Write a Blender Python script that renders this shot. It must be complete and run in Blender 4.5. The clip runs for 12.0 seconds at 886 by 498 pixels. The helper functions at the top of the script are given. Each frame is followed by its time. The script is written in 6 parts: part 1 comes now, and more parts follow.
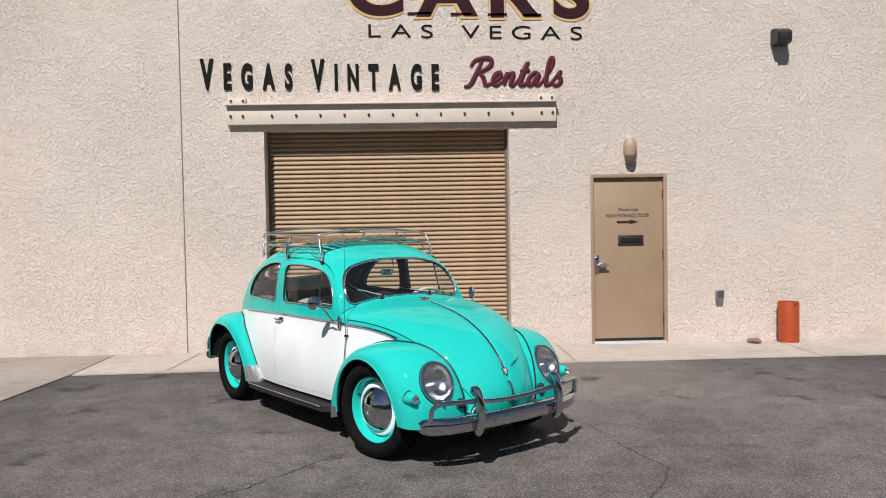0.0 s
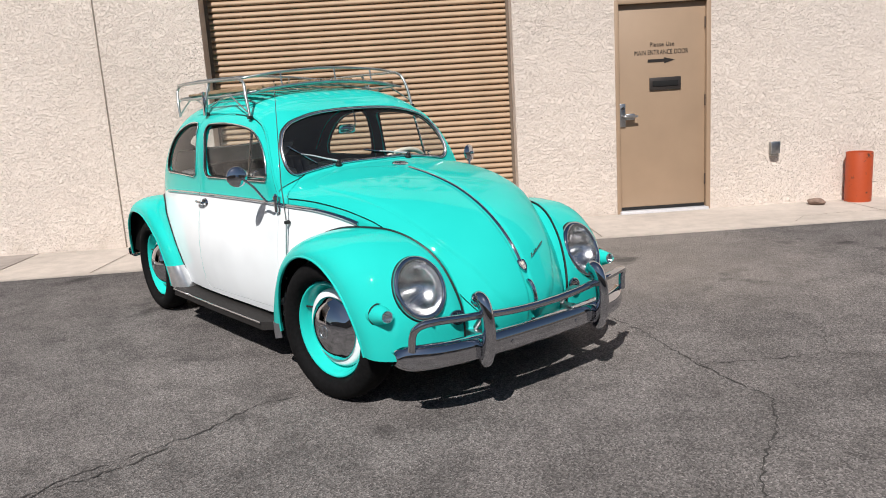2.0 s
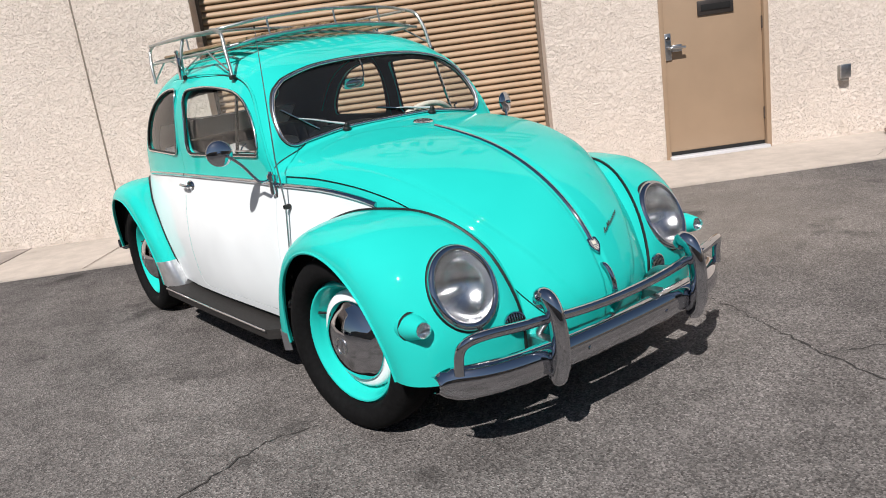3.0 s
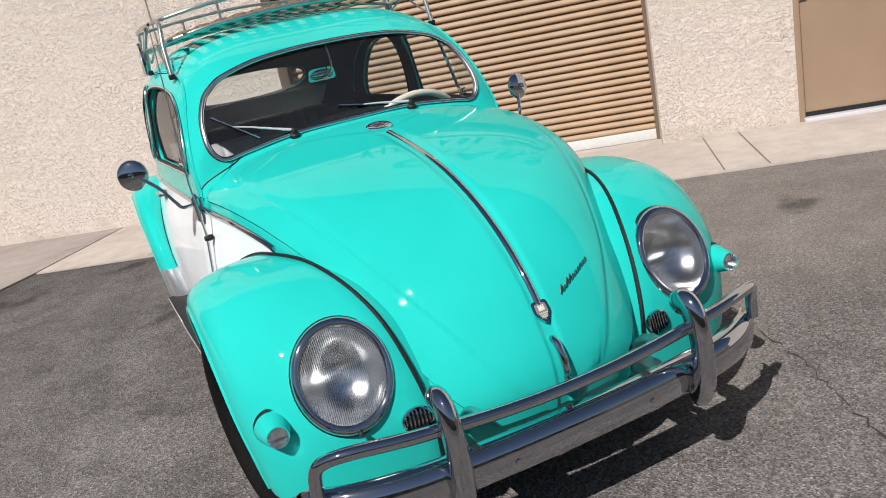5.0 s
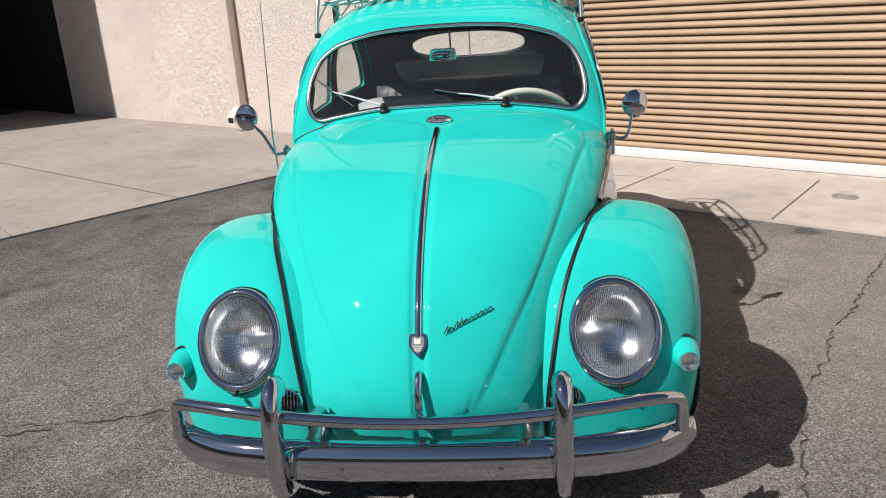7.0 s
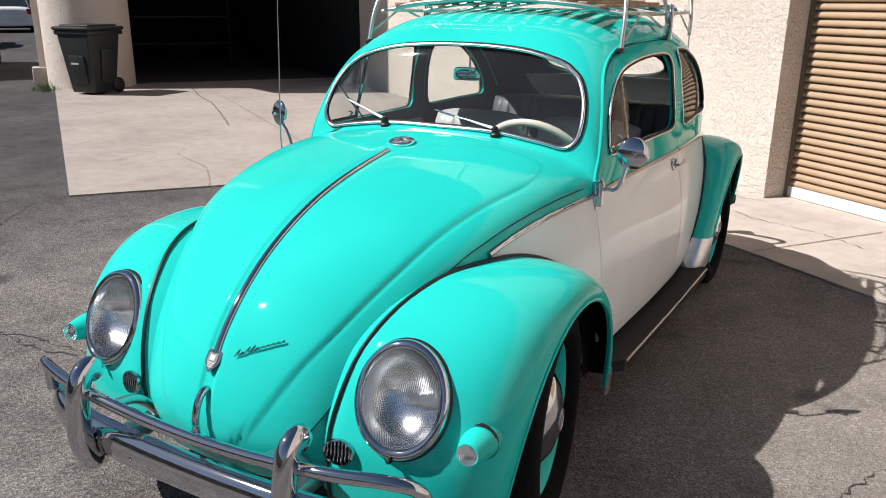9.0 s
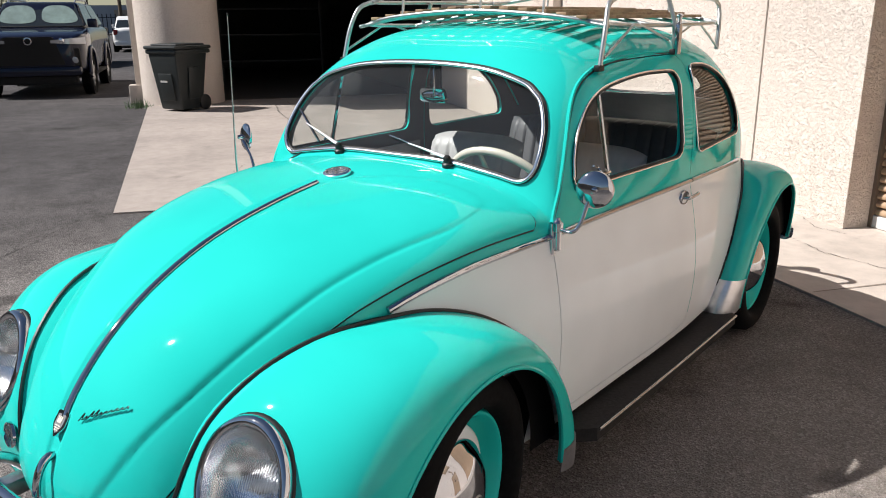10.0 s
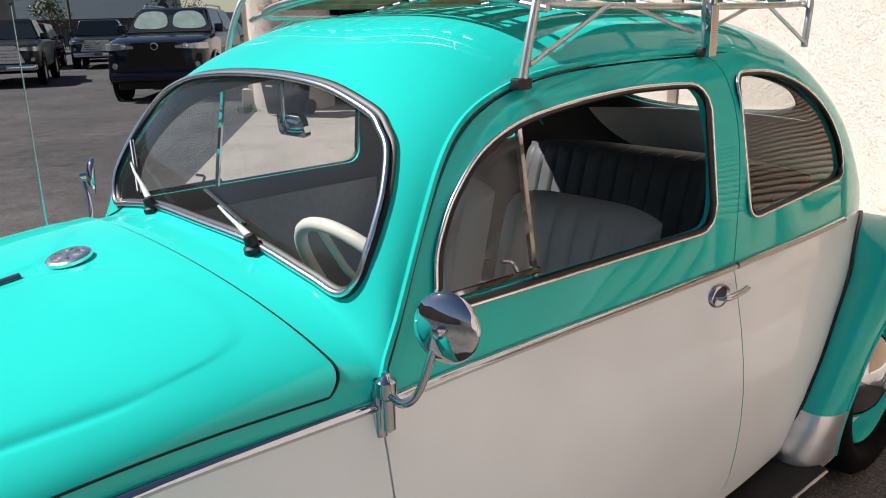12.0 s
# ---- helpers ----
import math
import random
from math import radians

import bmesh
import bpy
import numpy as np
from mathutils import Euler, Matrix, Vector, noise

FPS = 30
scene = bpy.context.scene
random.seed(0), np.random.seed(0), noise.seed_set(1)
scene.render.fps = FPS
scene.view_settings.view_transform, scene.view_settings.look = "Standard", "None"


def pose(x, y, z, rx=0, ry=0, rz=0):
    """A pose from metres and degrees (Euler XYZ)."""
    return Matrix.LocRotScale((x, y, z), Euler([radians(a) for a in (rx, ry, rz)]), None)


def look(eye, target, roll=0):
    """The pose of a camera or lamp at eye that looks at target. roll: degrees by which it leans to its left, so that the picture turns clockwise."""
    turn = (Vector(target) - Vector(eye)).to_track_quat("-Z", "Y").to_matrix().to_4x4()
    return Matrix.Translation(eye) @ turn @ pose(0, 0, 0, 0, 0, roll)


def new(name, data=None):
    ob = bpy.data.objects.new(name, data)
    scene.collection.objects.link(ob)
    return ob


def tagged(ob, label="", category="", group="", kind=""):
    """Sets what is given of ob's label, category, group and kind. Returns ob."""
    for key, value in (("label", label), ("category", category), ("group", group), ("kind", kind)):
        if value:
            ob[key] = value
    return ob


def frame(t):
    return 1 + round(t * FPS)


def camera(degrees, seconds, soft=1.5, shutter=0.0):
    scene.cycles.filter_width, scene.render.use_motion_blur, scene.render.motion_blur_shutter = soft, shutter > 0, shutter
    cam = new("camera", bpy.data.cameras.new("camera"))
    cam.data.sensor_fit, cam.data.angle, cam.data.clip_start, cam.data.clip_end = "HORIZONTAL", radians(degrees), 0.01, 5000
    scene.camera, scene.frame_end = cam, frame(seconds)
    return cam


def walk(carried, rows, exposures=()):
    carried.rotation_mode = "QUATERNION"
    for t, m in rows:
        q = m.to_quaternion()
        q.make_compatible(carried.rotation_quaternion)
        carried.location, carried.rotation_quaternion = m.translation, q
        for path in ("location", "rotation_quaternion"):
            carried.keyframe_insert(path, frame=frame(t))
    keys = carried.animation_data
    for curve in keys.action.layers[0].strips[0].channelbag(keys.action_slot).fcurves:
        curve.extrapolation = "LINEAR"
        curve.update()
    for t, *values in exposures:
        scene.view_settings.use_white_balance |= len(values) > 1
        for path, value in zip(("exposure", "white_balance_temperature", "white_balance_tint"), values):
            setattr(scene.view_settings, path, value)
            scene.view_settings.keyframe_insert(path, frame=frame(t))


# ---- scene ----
cam = camera(59.4, 12.0, 1.0)
PATH = [
    (0, (-0.326, 0.58, 1.618), (-0.255, 2.578, 1.548), -1.0),
    (0.5, (-0.214, 0.956, 1.57), (-0.155, 2.949, 1.416), -1.2),
    (1, (-0.213, 1.463, 1.505), (-0.165, 3.447, 1.259), -1.6),
    (1.5, (-0.209, 1.941, 1.434), (-0.154, 3.914, 1.107), -2.3),
    (2, (-0.189, 2.404, 1.375), (-0.13, 4.365, 0.984), -3.6),
    (2.5, (-0.232, 2.857, 1.336), (-0.186, 4.805, 0.887), -5.6),
    (2.7, (-0.256, 3.019, 1.328), (-0.225, 4.962, 0.856), -6.7),
    (4.3, (0.168, 3.882, 1.309), (-0.075, 5.788, 0.753), -11.8),
    (4.5, (0.239, 3.941, 1.322), (-0.052, 5.838, 0.762), -11.7),
    (5, (0.493, 4.015, 1.341), (0.036, 5.878, 0.772), -11.6),
    (5.5, (0.751, 4.112, 1.342), (0.071, 5.902, 0.766), -10.7),
    (6, (0.983, 4.239, 1.384), (0.083, 5.927, 0.801), -8.9),
    (6.5, (1.291, 4.351, 1.413), (0.187, 5.91, 0.82), -6.4),
    (7, (1.52, 4.521, 1.417), (0.257, 5.948, 0.811), -3.8),
    (7.2, (1.629, 4.63, 1.421), (0.29, 5.985, 0.812), -2.7),
    (8.8, (2.165, 5.423, 1.465), (0.479, 6.308, 0.853), 0.5),
    (9, (2.149, 5.572, 1.472), (0.426, 6.389, 0.868), 0.5),
    (9.5, (2.116, 5.881, 1.47), (0.332, 6.57, 0.884), 0.1),
    (10, (2.028, 6.18, 1.467), (0.197, 6.747, 0.897), -0.5),
    (10.5, (1.818, 6.451, 1.465), (-0.046, 6.912, 0.906), -1.1),
    (11, (1.615, 6.669, 1.452), (-0.27, 7.044, 0.899), -1.4),
    (11.5, (1.412, 6.904, 1.448), (-0.487, 7.204, 0.897), -1.6),
    (12, (1.153, 7.097, 1.419), (-0.757, 7.292, 0.858), -1.5),
]
walk(cam, [(t, look(eye, target, roll)) for t, eye, target, roll in PATH], [(0, -0.22), (0.6, -0.13), (2.2, -0.06), (5.5, -0.15), (7, 0.0), (9.5, 0.31), (12, 0.39)])

# ---- light ----
world = bpy.data.worlds.new("sky")
scene.world = world
world.use_nodes = True
wn = world.node_tree
sky = wn.nodes.new("ShaderNodeTexSky")
sky.sky_type, sky.sun_disc = "NISHITA", False
SUN_AZ, SUN_EL = 73.2, 47.5            # the way the light travels, and its height
sky.sun_elevation = radians(SUN_EL)
sky.sun_rotation = radians(90 - SUN_AZ + 180)
sky.air_density, sky.dust_density = 1.0, 0.35
wn.links.new(sky.outputs[0], wn.nodes["Background"].inputs[0])
wn.nodes["Background"].inputs[1].default_value = 0.052
sun_data = bpy.data.lights.new("sun", "SUN")
sun_data.energy, sun_data.angle, sun_data.color = 5.5, radians(0.53), (1.0, 0.955, 0.925)
sun = new("sun", sun_data)
ce = math.cos(radians(SUN_EL))
sun.matrix_world = look((0, 0, 12), (ce * math.cos(radians(SUN_AZ)), ce * math.sin(radians(SUN_AZ)), 12 - math.sin(radians(SUN_EL))))


# ---- materials ----
def material(name):
    m = bpy.data.materials.new(name)
    m.use_nodes = True
    return m, m.node_tree, m.node_tree.nodes["Principled BSDF"]


def add(tree, kind, **values):
    node = tree.nodes.new(kind)
    for key, value in values.items():
        if key in node.inputs:
            node.inputs[key].default_value = value
    return node


def noise_at(tree, scale, detail=4.0, rough=0.55, coord="Object"):
    tc = tree.nodes.new("ShaderNodeTexCoord")
    n = add(tree, "ShaderNodeTexNoise", Scale=scale, Detail=detail, Roughness=rough)
    tree.links.new(tc.outputs[coord], n.inputs["Vector"])
    return n


def ramp(tree, source, stops):
    r = tree.nodes.new("ShaderNodeValToRGB")
    while len(r.color_ramp.elements) < len(stops):
        r.color_ramp.elements.new(0.5)
    for e, (at, c) in zip(r.color_ramp.elements, stops):
        e.position, e.color = at, (*c, 1) if len(c) == 3 else c
    tree.links.new(source, r.inputs[0])
    return r


def mixed(tree, fac, a, b, mode="MIX"):
    n = tree.nodes.new("ShaderNodeMix")
    n.data_type, n.blend_type = "RGBA", mode
    for sock, v in ((n.inputs[0], fac), (n.inputs[6], a), (n.inputs[7], b)):
        if isinstance(v, (int, float)):
            sock.default_value = v
        elif isinstance(v, tuple):
            sock.default_value = (*v, 1)
        else:
            tree.links.new(v, sock)
    return n.outputs[2]


def bumped(tree, p, height, strength=0.3, distance=0.01, after=None):
    b = add(tree, "ShaderNodeBump", Strength=strength, Distance=distance)
    tree.links.new(height, b.inputs["Height"])
    if after:
        tree.links.new(after.outputs[0], b.inputs["Normal"])
    tree.links.new(b.outputs[0], p.inputs["Normal"])
    return b


def plain(name, color, rough=0.5, metal=0.0, coat=0.0, grain=0.06, scale=30.0, bump=0.0, spec=0.5):
    m, t, p = material(name)
    n = noise_at(t, scale)
    lo, hi = tuple(c * (1 - grain) for c in color), tuple(min(1, c * (1 + grain)) for c in color)
    t.links.new(ramp(t, n.outputs[0], [(0.3, lo), (0.7, hi)]).outputs[0], p.inputs["Base Color"])
    p.inputs["Roughness"].default_value, p.inputs["Metallic"].default_value = rough, metal
    p.inputs["Coat Weight"].default_value, p.inputs["Coat Roughness"].default_value = coat, 0.04
    p.inputs["Specular IOR Level"].default_value = spec
    if bump:
        bumped(t, p, n.outputs[0], bump, 0.004)
    return m


def paint(name, color):
    """Old enamel: even, glossy, with a faint ripple and slight fading."""
    m, t, p = material(name)
    n, fine = noise_at(t, 1.6, 3), noise_at(t, 60, 3)
    fade = ramp(t, n.outputs[0], [(0.3, tuple(c * 0.91 for c in color)), (0.72, tuple(min(1, c * 1.07 + 0.006) for c in color))])
    t.links.new(fade.outputs[0], p.inputs["Base Color"])
    t.links.new(ramp(t, fine.outputs[0], [(0.3, (0.2,) * 3), (0.8, (0.3,) * 3)]).outputs[0], p.inputs["Roughness"])
    p.inputs["Coat Weight"].default_value, p.inputs["Coat Roughness"].default_value = 0.7, 0.024
    p.inputs["Coat IOR"].default_value = 1.42
    p.inputs["Specular IOR Level"].default_value = 0.0
    wave = noise_at(t, 5, 2)
    bumped(t, p, wave.outputs[0], 0.03, 0.004)
    return m


TEAL = paint("teal_paint", (0.016, 0.55, 0.485))
WHITE = paint("white_paint", (0.845, 0.885, 0.895))
BRIGHT = plain("bright_trim", (0.86, 0.86, 0.87), 0.2, 1.0, grain=0.03)
CHROME = plain("chrome", (0.55, 0.56, 0.59), 0.035, 1.0, grain=0.04, scale=8)
DULLMETAL = plain("dull_metal", (0.52, 0.53, 0.54), 0.32, 1.0, grain=0.15, scale=40)
RUBBER = plain("black_rubber", (0.007, 0.007, 0.007), 0.5, grain=0.3, scale=60)
TYRE = plain("tyre_rubber", (0.006, 0.006, 0.0063), 0.85, grain=0.35, scale=50, bump=0.2, spec=0.12)
MAT = plain("running_board_rubber", (0.022, 0.020, 0.019), 0.75, grain=0.25, scale=70, bump=0.3, spec=0.3)
BLACK = plain("black_void", (0.006, 0.006, 0.006), 0.9)
VINYL = plain("grey_white_vinyl", (0.44, 0.44, 0.435), 0.45, grain=0.05, scale=25, bump=0.1)
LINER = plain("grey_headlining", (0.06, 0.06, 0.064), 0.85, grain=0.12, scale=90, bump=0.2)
DARKTRIM = plain("dark_interior", (0.03, 0.03, 0.033), 0.7, grain=0.2)
IVORY = plain("ivory_plastic", (0.72, 0.68, 0.58), 0.3, grain=0.03)
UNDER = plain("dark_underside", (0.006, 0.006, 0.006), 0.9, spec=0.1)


def glass(name, tint=(0.96, 0.98, 0.97), dust=0.012):
    """Clear sheet glass, thin: light passes straight, with a mirror gloss on top."""
    m, t, p = material(name)
    out = t.nodes["Material Output"]
    t.nodes.remove(p)
    clear = t.nodes.new("ShaderNodeBsdfTransparent")
    clear.inputs[0].default_value = (*tint, 1)
    gloss = t.nodes.new("ShaderNodeBsdfGlossy")
    gloss.inputs["Roughness"].default_value = 0.02
    face = add(t, "ShaderNodeLayerWeight", Blend=0.5)
    steep = t.nodes.new("ShaderNodeMath")
    steep.operation = "POWER"
    t.links.new(face.outputs["Facing"], steep.inputs[0])
    steep.inputs[1].default_value = 5.0
    boost = t.nodes.new("ShaderNodeMath")
    boost.operation, boost.use_clamp = "MULTIPLY_ADD", True
    t.links.new(steep.outputs[0], boost.inputs[0])
    boost.inputs[1].default_value, boost.inputs[2].default_value = 0.85, 0.055
    mix = t.nodes.new("ShaderNodeMixShader")
    t.links.new(boost.outputs[0], mix.inputs[0])
    t.links.new(clear.outputs[0], mix.inputs[1])
    t.links.new(gloss.outputs[0], mix.inputs[2])
    # a thin film of dust on the sheet
    film = t.nodes.new("ShaderNodeBsdfDiffuse")
    film.inputs[0].default_value = (0.80, 0.80, 0.78, 1)
    dusty = t.nodes.new("ShaderNodeMixShader")
    t.links.new(ramp(t, noise_at(t, 3.0, 4).outputs[0], [(0.3, (dust * .7,) * 3), (0.7, (dust * 1.3,) * 3)]).outputs[0], dusty.inputs[0])
    t.links.new(mix.outputs[0], dusty.inputs[1])
    t.links.new(film.outputs[0], dusty.inputs[2])
    t.links.new(dusty.outputs[0], out.inputs[0])
    return m


GLASS = glass("window_glass", (0.90, 0.93, 0.92))


def stucco():
    """Coarse trowelled stucco: ragged ridges a hand long that catch the raking sun."""
    m, t, p = material("stucco")
    tc = t.nodes.new("ShaderNodeTexCoord")
    mp = t.nodes.new("ShaderNodeMapping")
    mp.inputs["Scale"].default_value = (1.0, 1.0, 1.5)
    t.links.new(tc.outputs["Object"], mp.inputs[0])
    warp = add(t, "ShaderNodeTexNoise", Scale=7.0, Detail=3.0)
    t.links.new(mp.outputs[0], warp.inputs["Vector"])
    bent = t.nodes.new("ShaderNodeVectorMath")
    bent.operation = "MULTIPLY_ADD"
    t.links.new(warp.outputs["Color"], bent.inputs[0])
    bent.inputs[1].default_value = (0.10, 0.10, 0.10)
    t.links.new(mp.outputs[0], bent.inputs[2])
    ridge = add(t, "ShaderNodeTexNoise", Scale=27.0, Detail=4.0, Roughness=0.58, Distortion=0.5)
    t.links.new(bent.outputs[0], ridge.inputs["Vector"])
    steps = ramp(t, ridge.outputs[0], [(0.415, (0, 0, 0)), (0.445, (0.48,) * 3), (0.53, (0.54,) * 3), (0.56, (1, 1, 1))])
    grit = add(t, "ShaderNodeTexNoise", Scale=130.0, Detail=3.0)
    t.links.new(tc.outputs["Object"], grit.inputs["Vector"])
    b1 = bumped(t, p, grit.outputs[0], 0.4, 0.0025)
    patchy = ramp(t, noise_at(t, 1.3, 5, 0.65).outputs[0], [(0.36, (0.5,) * 3), (0.62, (1, 1, 1))])
    high = t.nodes.new("ShaderNodeMath")
    high.operation = "MULTIPLY"
    t.links.new(steps.outputs[0], high.inputs[0])
    t.links.new(patchy.outputs[0], high.inputs[1])
    b2 = bumped(t, p, high.outputs[0], 1.0, 0.014, b1)
    coarse = add(t, "ShaderNodeTexNoise", Scale=58.0, Detail=5.0, Roughness=0.7, Distortion=0.2)
    t.links.new(bent.outputs[0], coarse.inputs["Vector"])
    bumped(t, p, ramp(t, coarse.outputs[0], [(0.38, (0, 0, 0)), (0.60, (1, 1, 1))]).outputs[0], 1.0, 0.0016, b2)
    big = noise_at(t, 0.35, 5)
    tone = ramp(t, big.outputs[0], [(0.3, (0.745, 0.65, 0.575)), (0.5, (0.81, 0.715, 0.635)), (0.72, (0.835, 0.745, 0.67))])
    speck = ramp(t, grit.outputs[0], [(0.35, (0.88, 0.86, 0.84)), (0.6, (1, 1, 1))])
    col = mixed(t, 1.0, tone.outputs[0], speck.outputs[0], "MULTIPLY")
    # pits are tinted darker, so their shade is put into the colour
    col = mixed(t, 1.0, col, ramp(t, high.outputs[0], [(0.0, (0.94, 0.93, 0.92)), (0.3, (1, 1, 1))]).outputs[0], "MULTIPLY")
    # dust and splash stains along the foot of the wall
    geo = t.nodes.new("ShaderNodeSeparateXYZ")
    t.links.new(tc.outputs["Object"], geo.inputs[0])
    low = t.nodes.new("ShaderNodeMapRange")
    low.inputs[1].default_value, low.inputs[2].default_value = 0.0, 0.22
    low.inputs[3].default_value, low.inputs[4].default_value = 1.0, 0.0
    t.links.new(geo.outputs[2], low.inputs[0])
    spl = noise_at(t, 4.0, 5)
    amount = t.nodes.new("ShaderNodeMath")
    amount.operation = "MULTIPLY"
    t.links.new(low.outputs[0], amount.inputs[0])
    t.links.new(ramp(t, spl.outputs[0], [(0.45, (0, 0, 0)), (0.7, (0.5,) * 3)]).outputs[0], amount.inputs[1])
    col = mixed(t, amount.outputs[0], col, (0.46, 0.38, 0.29))
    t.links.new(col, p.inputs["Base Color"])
    p.inputs["Roughness"].default_value = 0.92
    return m


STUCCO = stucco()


def asphalt():
    m, t, p = material("asphalt")
    stones = add(t, "ShaderNodeTexVoronoi", Scale=150.0)
    tc = t.nodes.new("ShaderNodeTexCoord")
    t.links.new(tc.outputs["Object"], stones.inputs["Vector"])
    fine = noise_at(t, 230, 3)
    broad, mid = noise_at(t, 0.45, 6, 0.6), noise_at(t, 3.5, 6, 0.65)
    base = ramp(t, broad.outputs[0], [(0.32, (0.09, 0.086, 0.085)), (0.52, (0.118, 0.112, 0.11)), (0.7, (0.145, 0.138, 0.135))])
    col = mixed(t, 0.85, base.outputs[0], ramp(t, mid.outputs[0], [(0.34, (0.72,) * 3), (0.5, (0.98,) * 3), (0.66, (1.18,) * 3)]).outputs[0], "MULTIPLY")
    col = mixed(t, 1.0, col, ramp(t, stones.outputs["Color"], [(0.12, (0.48,) * 3), (0.5, (0.92,) * 3), (0.80, (1.40,) * 3), (0.95, (1.95,) * 3)]).outputs[0], "MULTIPLY")
    # paler round the car, fading to a darker tone further out
    sep = t.nodes.new("ShaderNodeVectorMath")
    sep.operation = "DISTANCE"
    sep.inputs[1].default_value = (1.6, 7.6, 0.0)
    bent = t.nodes.new("ShaderNodeVectorMath")
    bent.operation = "MULTIPLY_ADD"
    t.links.new(noise_at(t, 0.8, 5, 0.6).outputs["Color"], bent.inputs[0])
    bent.inputs[1].default_value = (2.2, 2.2, 0.0)
    t.links.new(tc.outputs["Object"], bent.inputs[2])
    t.links.new(bent.outputs[0], sep.inputs[0])
    worn = t.nodes.new("ShaderNodeMapRange")
    worn.inputs[1].default_value, worn.inputs[2].default_value = 2.3, 6.2
    worn.inputs[3].default_value, worn.inputs[4].default_value = 1.0, 0.0
    t.links.new(sep.outputs["Value"], worn.inputs[0])
    col = mixed(t, worn.outputs[0], mixed(t, 1.0, col, (0.70, 0.70, 0.72), "MULTIPLY"), mixed(t, 1.0, col, (1.58, 1.53, 1.48), "MULTIPLY"))
    # dust swept up before the wall
    near = t.nodes.new("ShaderNodeVectorMath")
    near.operation = "DISTANCE"
    near.inputs[1].default_value = (2.0, 9.6, 0.0)
    t.links.new(bent.outputs[0], near.inputs[0])
    dust = t.nodes.new("ShaderNodeMapRange")
    dust.inputs[1].default_value, dust.inputs[2].default_value = 0.8, 2.3
    dust.inputs[3].default_value, dust.inputs[4].default_value = 0.25, 0.0
    t.links.new(near.outputs["Value"], dust.inputs[0])
    col = mixed(t, dust.outputs[0], col, (0.44, 0.38, 0.32))
    # oil drips
    oil = noise_at(t, 1.7, 4, 0.5)
    spot = ramp(t, oil.outputs[0], [(0.63, (0, 0, 0)), (0.70, (0.6,) * 3)])
    col = mixed(t, spot.outputs[0], col, (0.03, 0.028, 0.027))
    t.links.new(col, p.inputs["Base Color"])
    p.inputs["Roughness"].default_value, p.inputs["Specular IOR Level"].default_value = 0.95, 0.1
    b1 = bumped(t, p, stones.outputs["Distance"], 0.8, 0.006)
    bumped(t, p, fine.outputs[0], 0.4, 0.002, b1)
    return m


def concrete(name, tone=(0.50, 0.44, 0.385)):
    m, t, p = material(name)
    broad, mid, fine = noise_at(t, 0.9, 6, 0.6), noise_at(t, 7, 6, 0.65), noise_at(t, 160, 3)
    base = ramp(t, broad.outputs[0], [(0.3, tuple(c * 0.82 for c in tone)), (0.5, tone), (0.72, tuple(c * 1.12 for c in tone))])
    col = mixed(t, 0.5, base.outputs[0], ramp(t, mid.outputs[0], [(0.3, (0.72,) * 3), (0.6, (1.08,) * 3)]).outputs[0], "MULTIPLY")
    col = mixed(t, 0.4, col, ramp(t, fine.outputs[0], [(0.3, (0.8,) * 3), (0.7, (1.15,) * 3)]).outputs[0], "MULTIPLY")
    stain = noise_at(t, 2.3, 5, 0.55)
    col = mixed(t, ramp(t, stain.outputs[0], [(0.63, (0, 0, 0)), (0.72, (0.4,) * 3)]).outputs[0], col, tuple(c * 0.45 for c in tone))
    t.links.new(col, p.inputs["Base Color"])
    p.inputs["Roughness"].default_value = 0.85
    bumped(t, p, fine.outputs[0], 0.25, 0.002)
    return m


ASPHALT, CONCRETE = asphalt(), concrete("concrete")


# ---- mesh helpers ----
def mesh_of(name, verts, faces, mats, index=None, smooth=35):
    me = bpy.data.meshes.new(name)
    me.from_pydata([tuple(map(float, v)) for v in verts], [], faces)
    for m in (mats if isinstance(mats, (list, tuple)) else [mats]):
        me.materials.append(m)
    if index is not None:
        me.polygons.foreach_set("material_index", list(index))
    me.update()
    shade(me, smooth)
    return me


def shade(me, smooth=35):
    me.polygons.foreach_set("use_smooth", [smooth > 0] * len(me.polygons))
    if smooth and smooth < 180:
        me.set_sharp_from_angle(angle=radians(smooth))


def part(name, data, mat, parent, label="", smooth=35):
    """Links a bmesh, or a mesh, as one object under a thing or a part; with no parent it stands by itself."""
    if isinstance(data, bmesh.types.BMesh):
        me = bpy.data.meshes.new(name)
        data.to_mesh(me)
        data.free()
        me.materials.append(mat)
        shade(me, smooth)
        data = me
    ob = new(name, data)
    if parent is not None:
        ob.parent = parent
    return tagged(ob, label)


def grid(fn, us, vs, name, mats, index=None, close_v=False, smooth=60, cap=False):
    """A sheet of fn(u, v) over two lists; index(i, j) gives a face's material."""
    verts = [fn(u, v) for u in us for v in vs]
    nv = len(vs)
    faces, idx = [], []
    for i in range(len(us) - 1):
        for j in range(nv if close_v else nv - 1):
            k = (j + 1) % nv
            faces.append((i * nv + j, (i + 1) * nv + j, (i + 1) * nv + k, i * nv + k))
            idx.append(index(i, j) if index else 0)
    if cap:
        faces += [tuple(range(nv)), tuple(reversed(range((len(us) - 1) * nv, len(us) * nv)))]
        idx += [0, 0]
    return mesh_of(name, verts, faces, mats, idx, smooth)


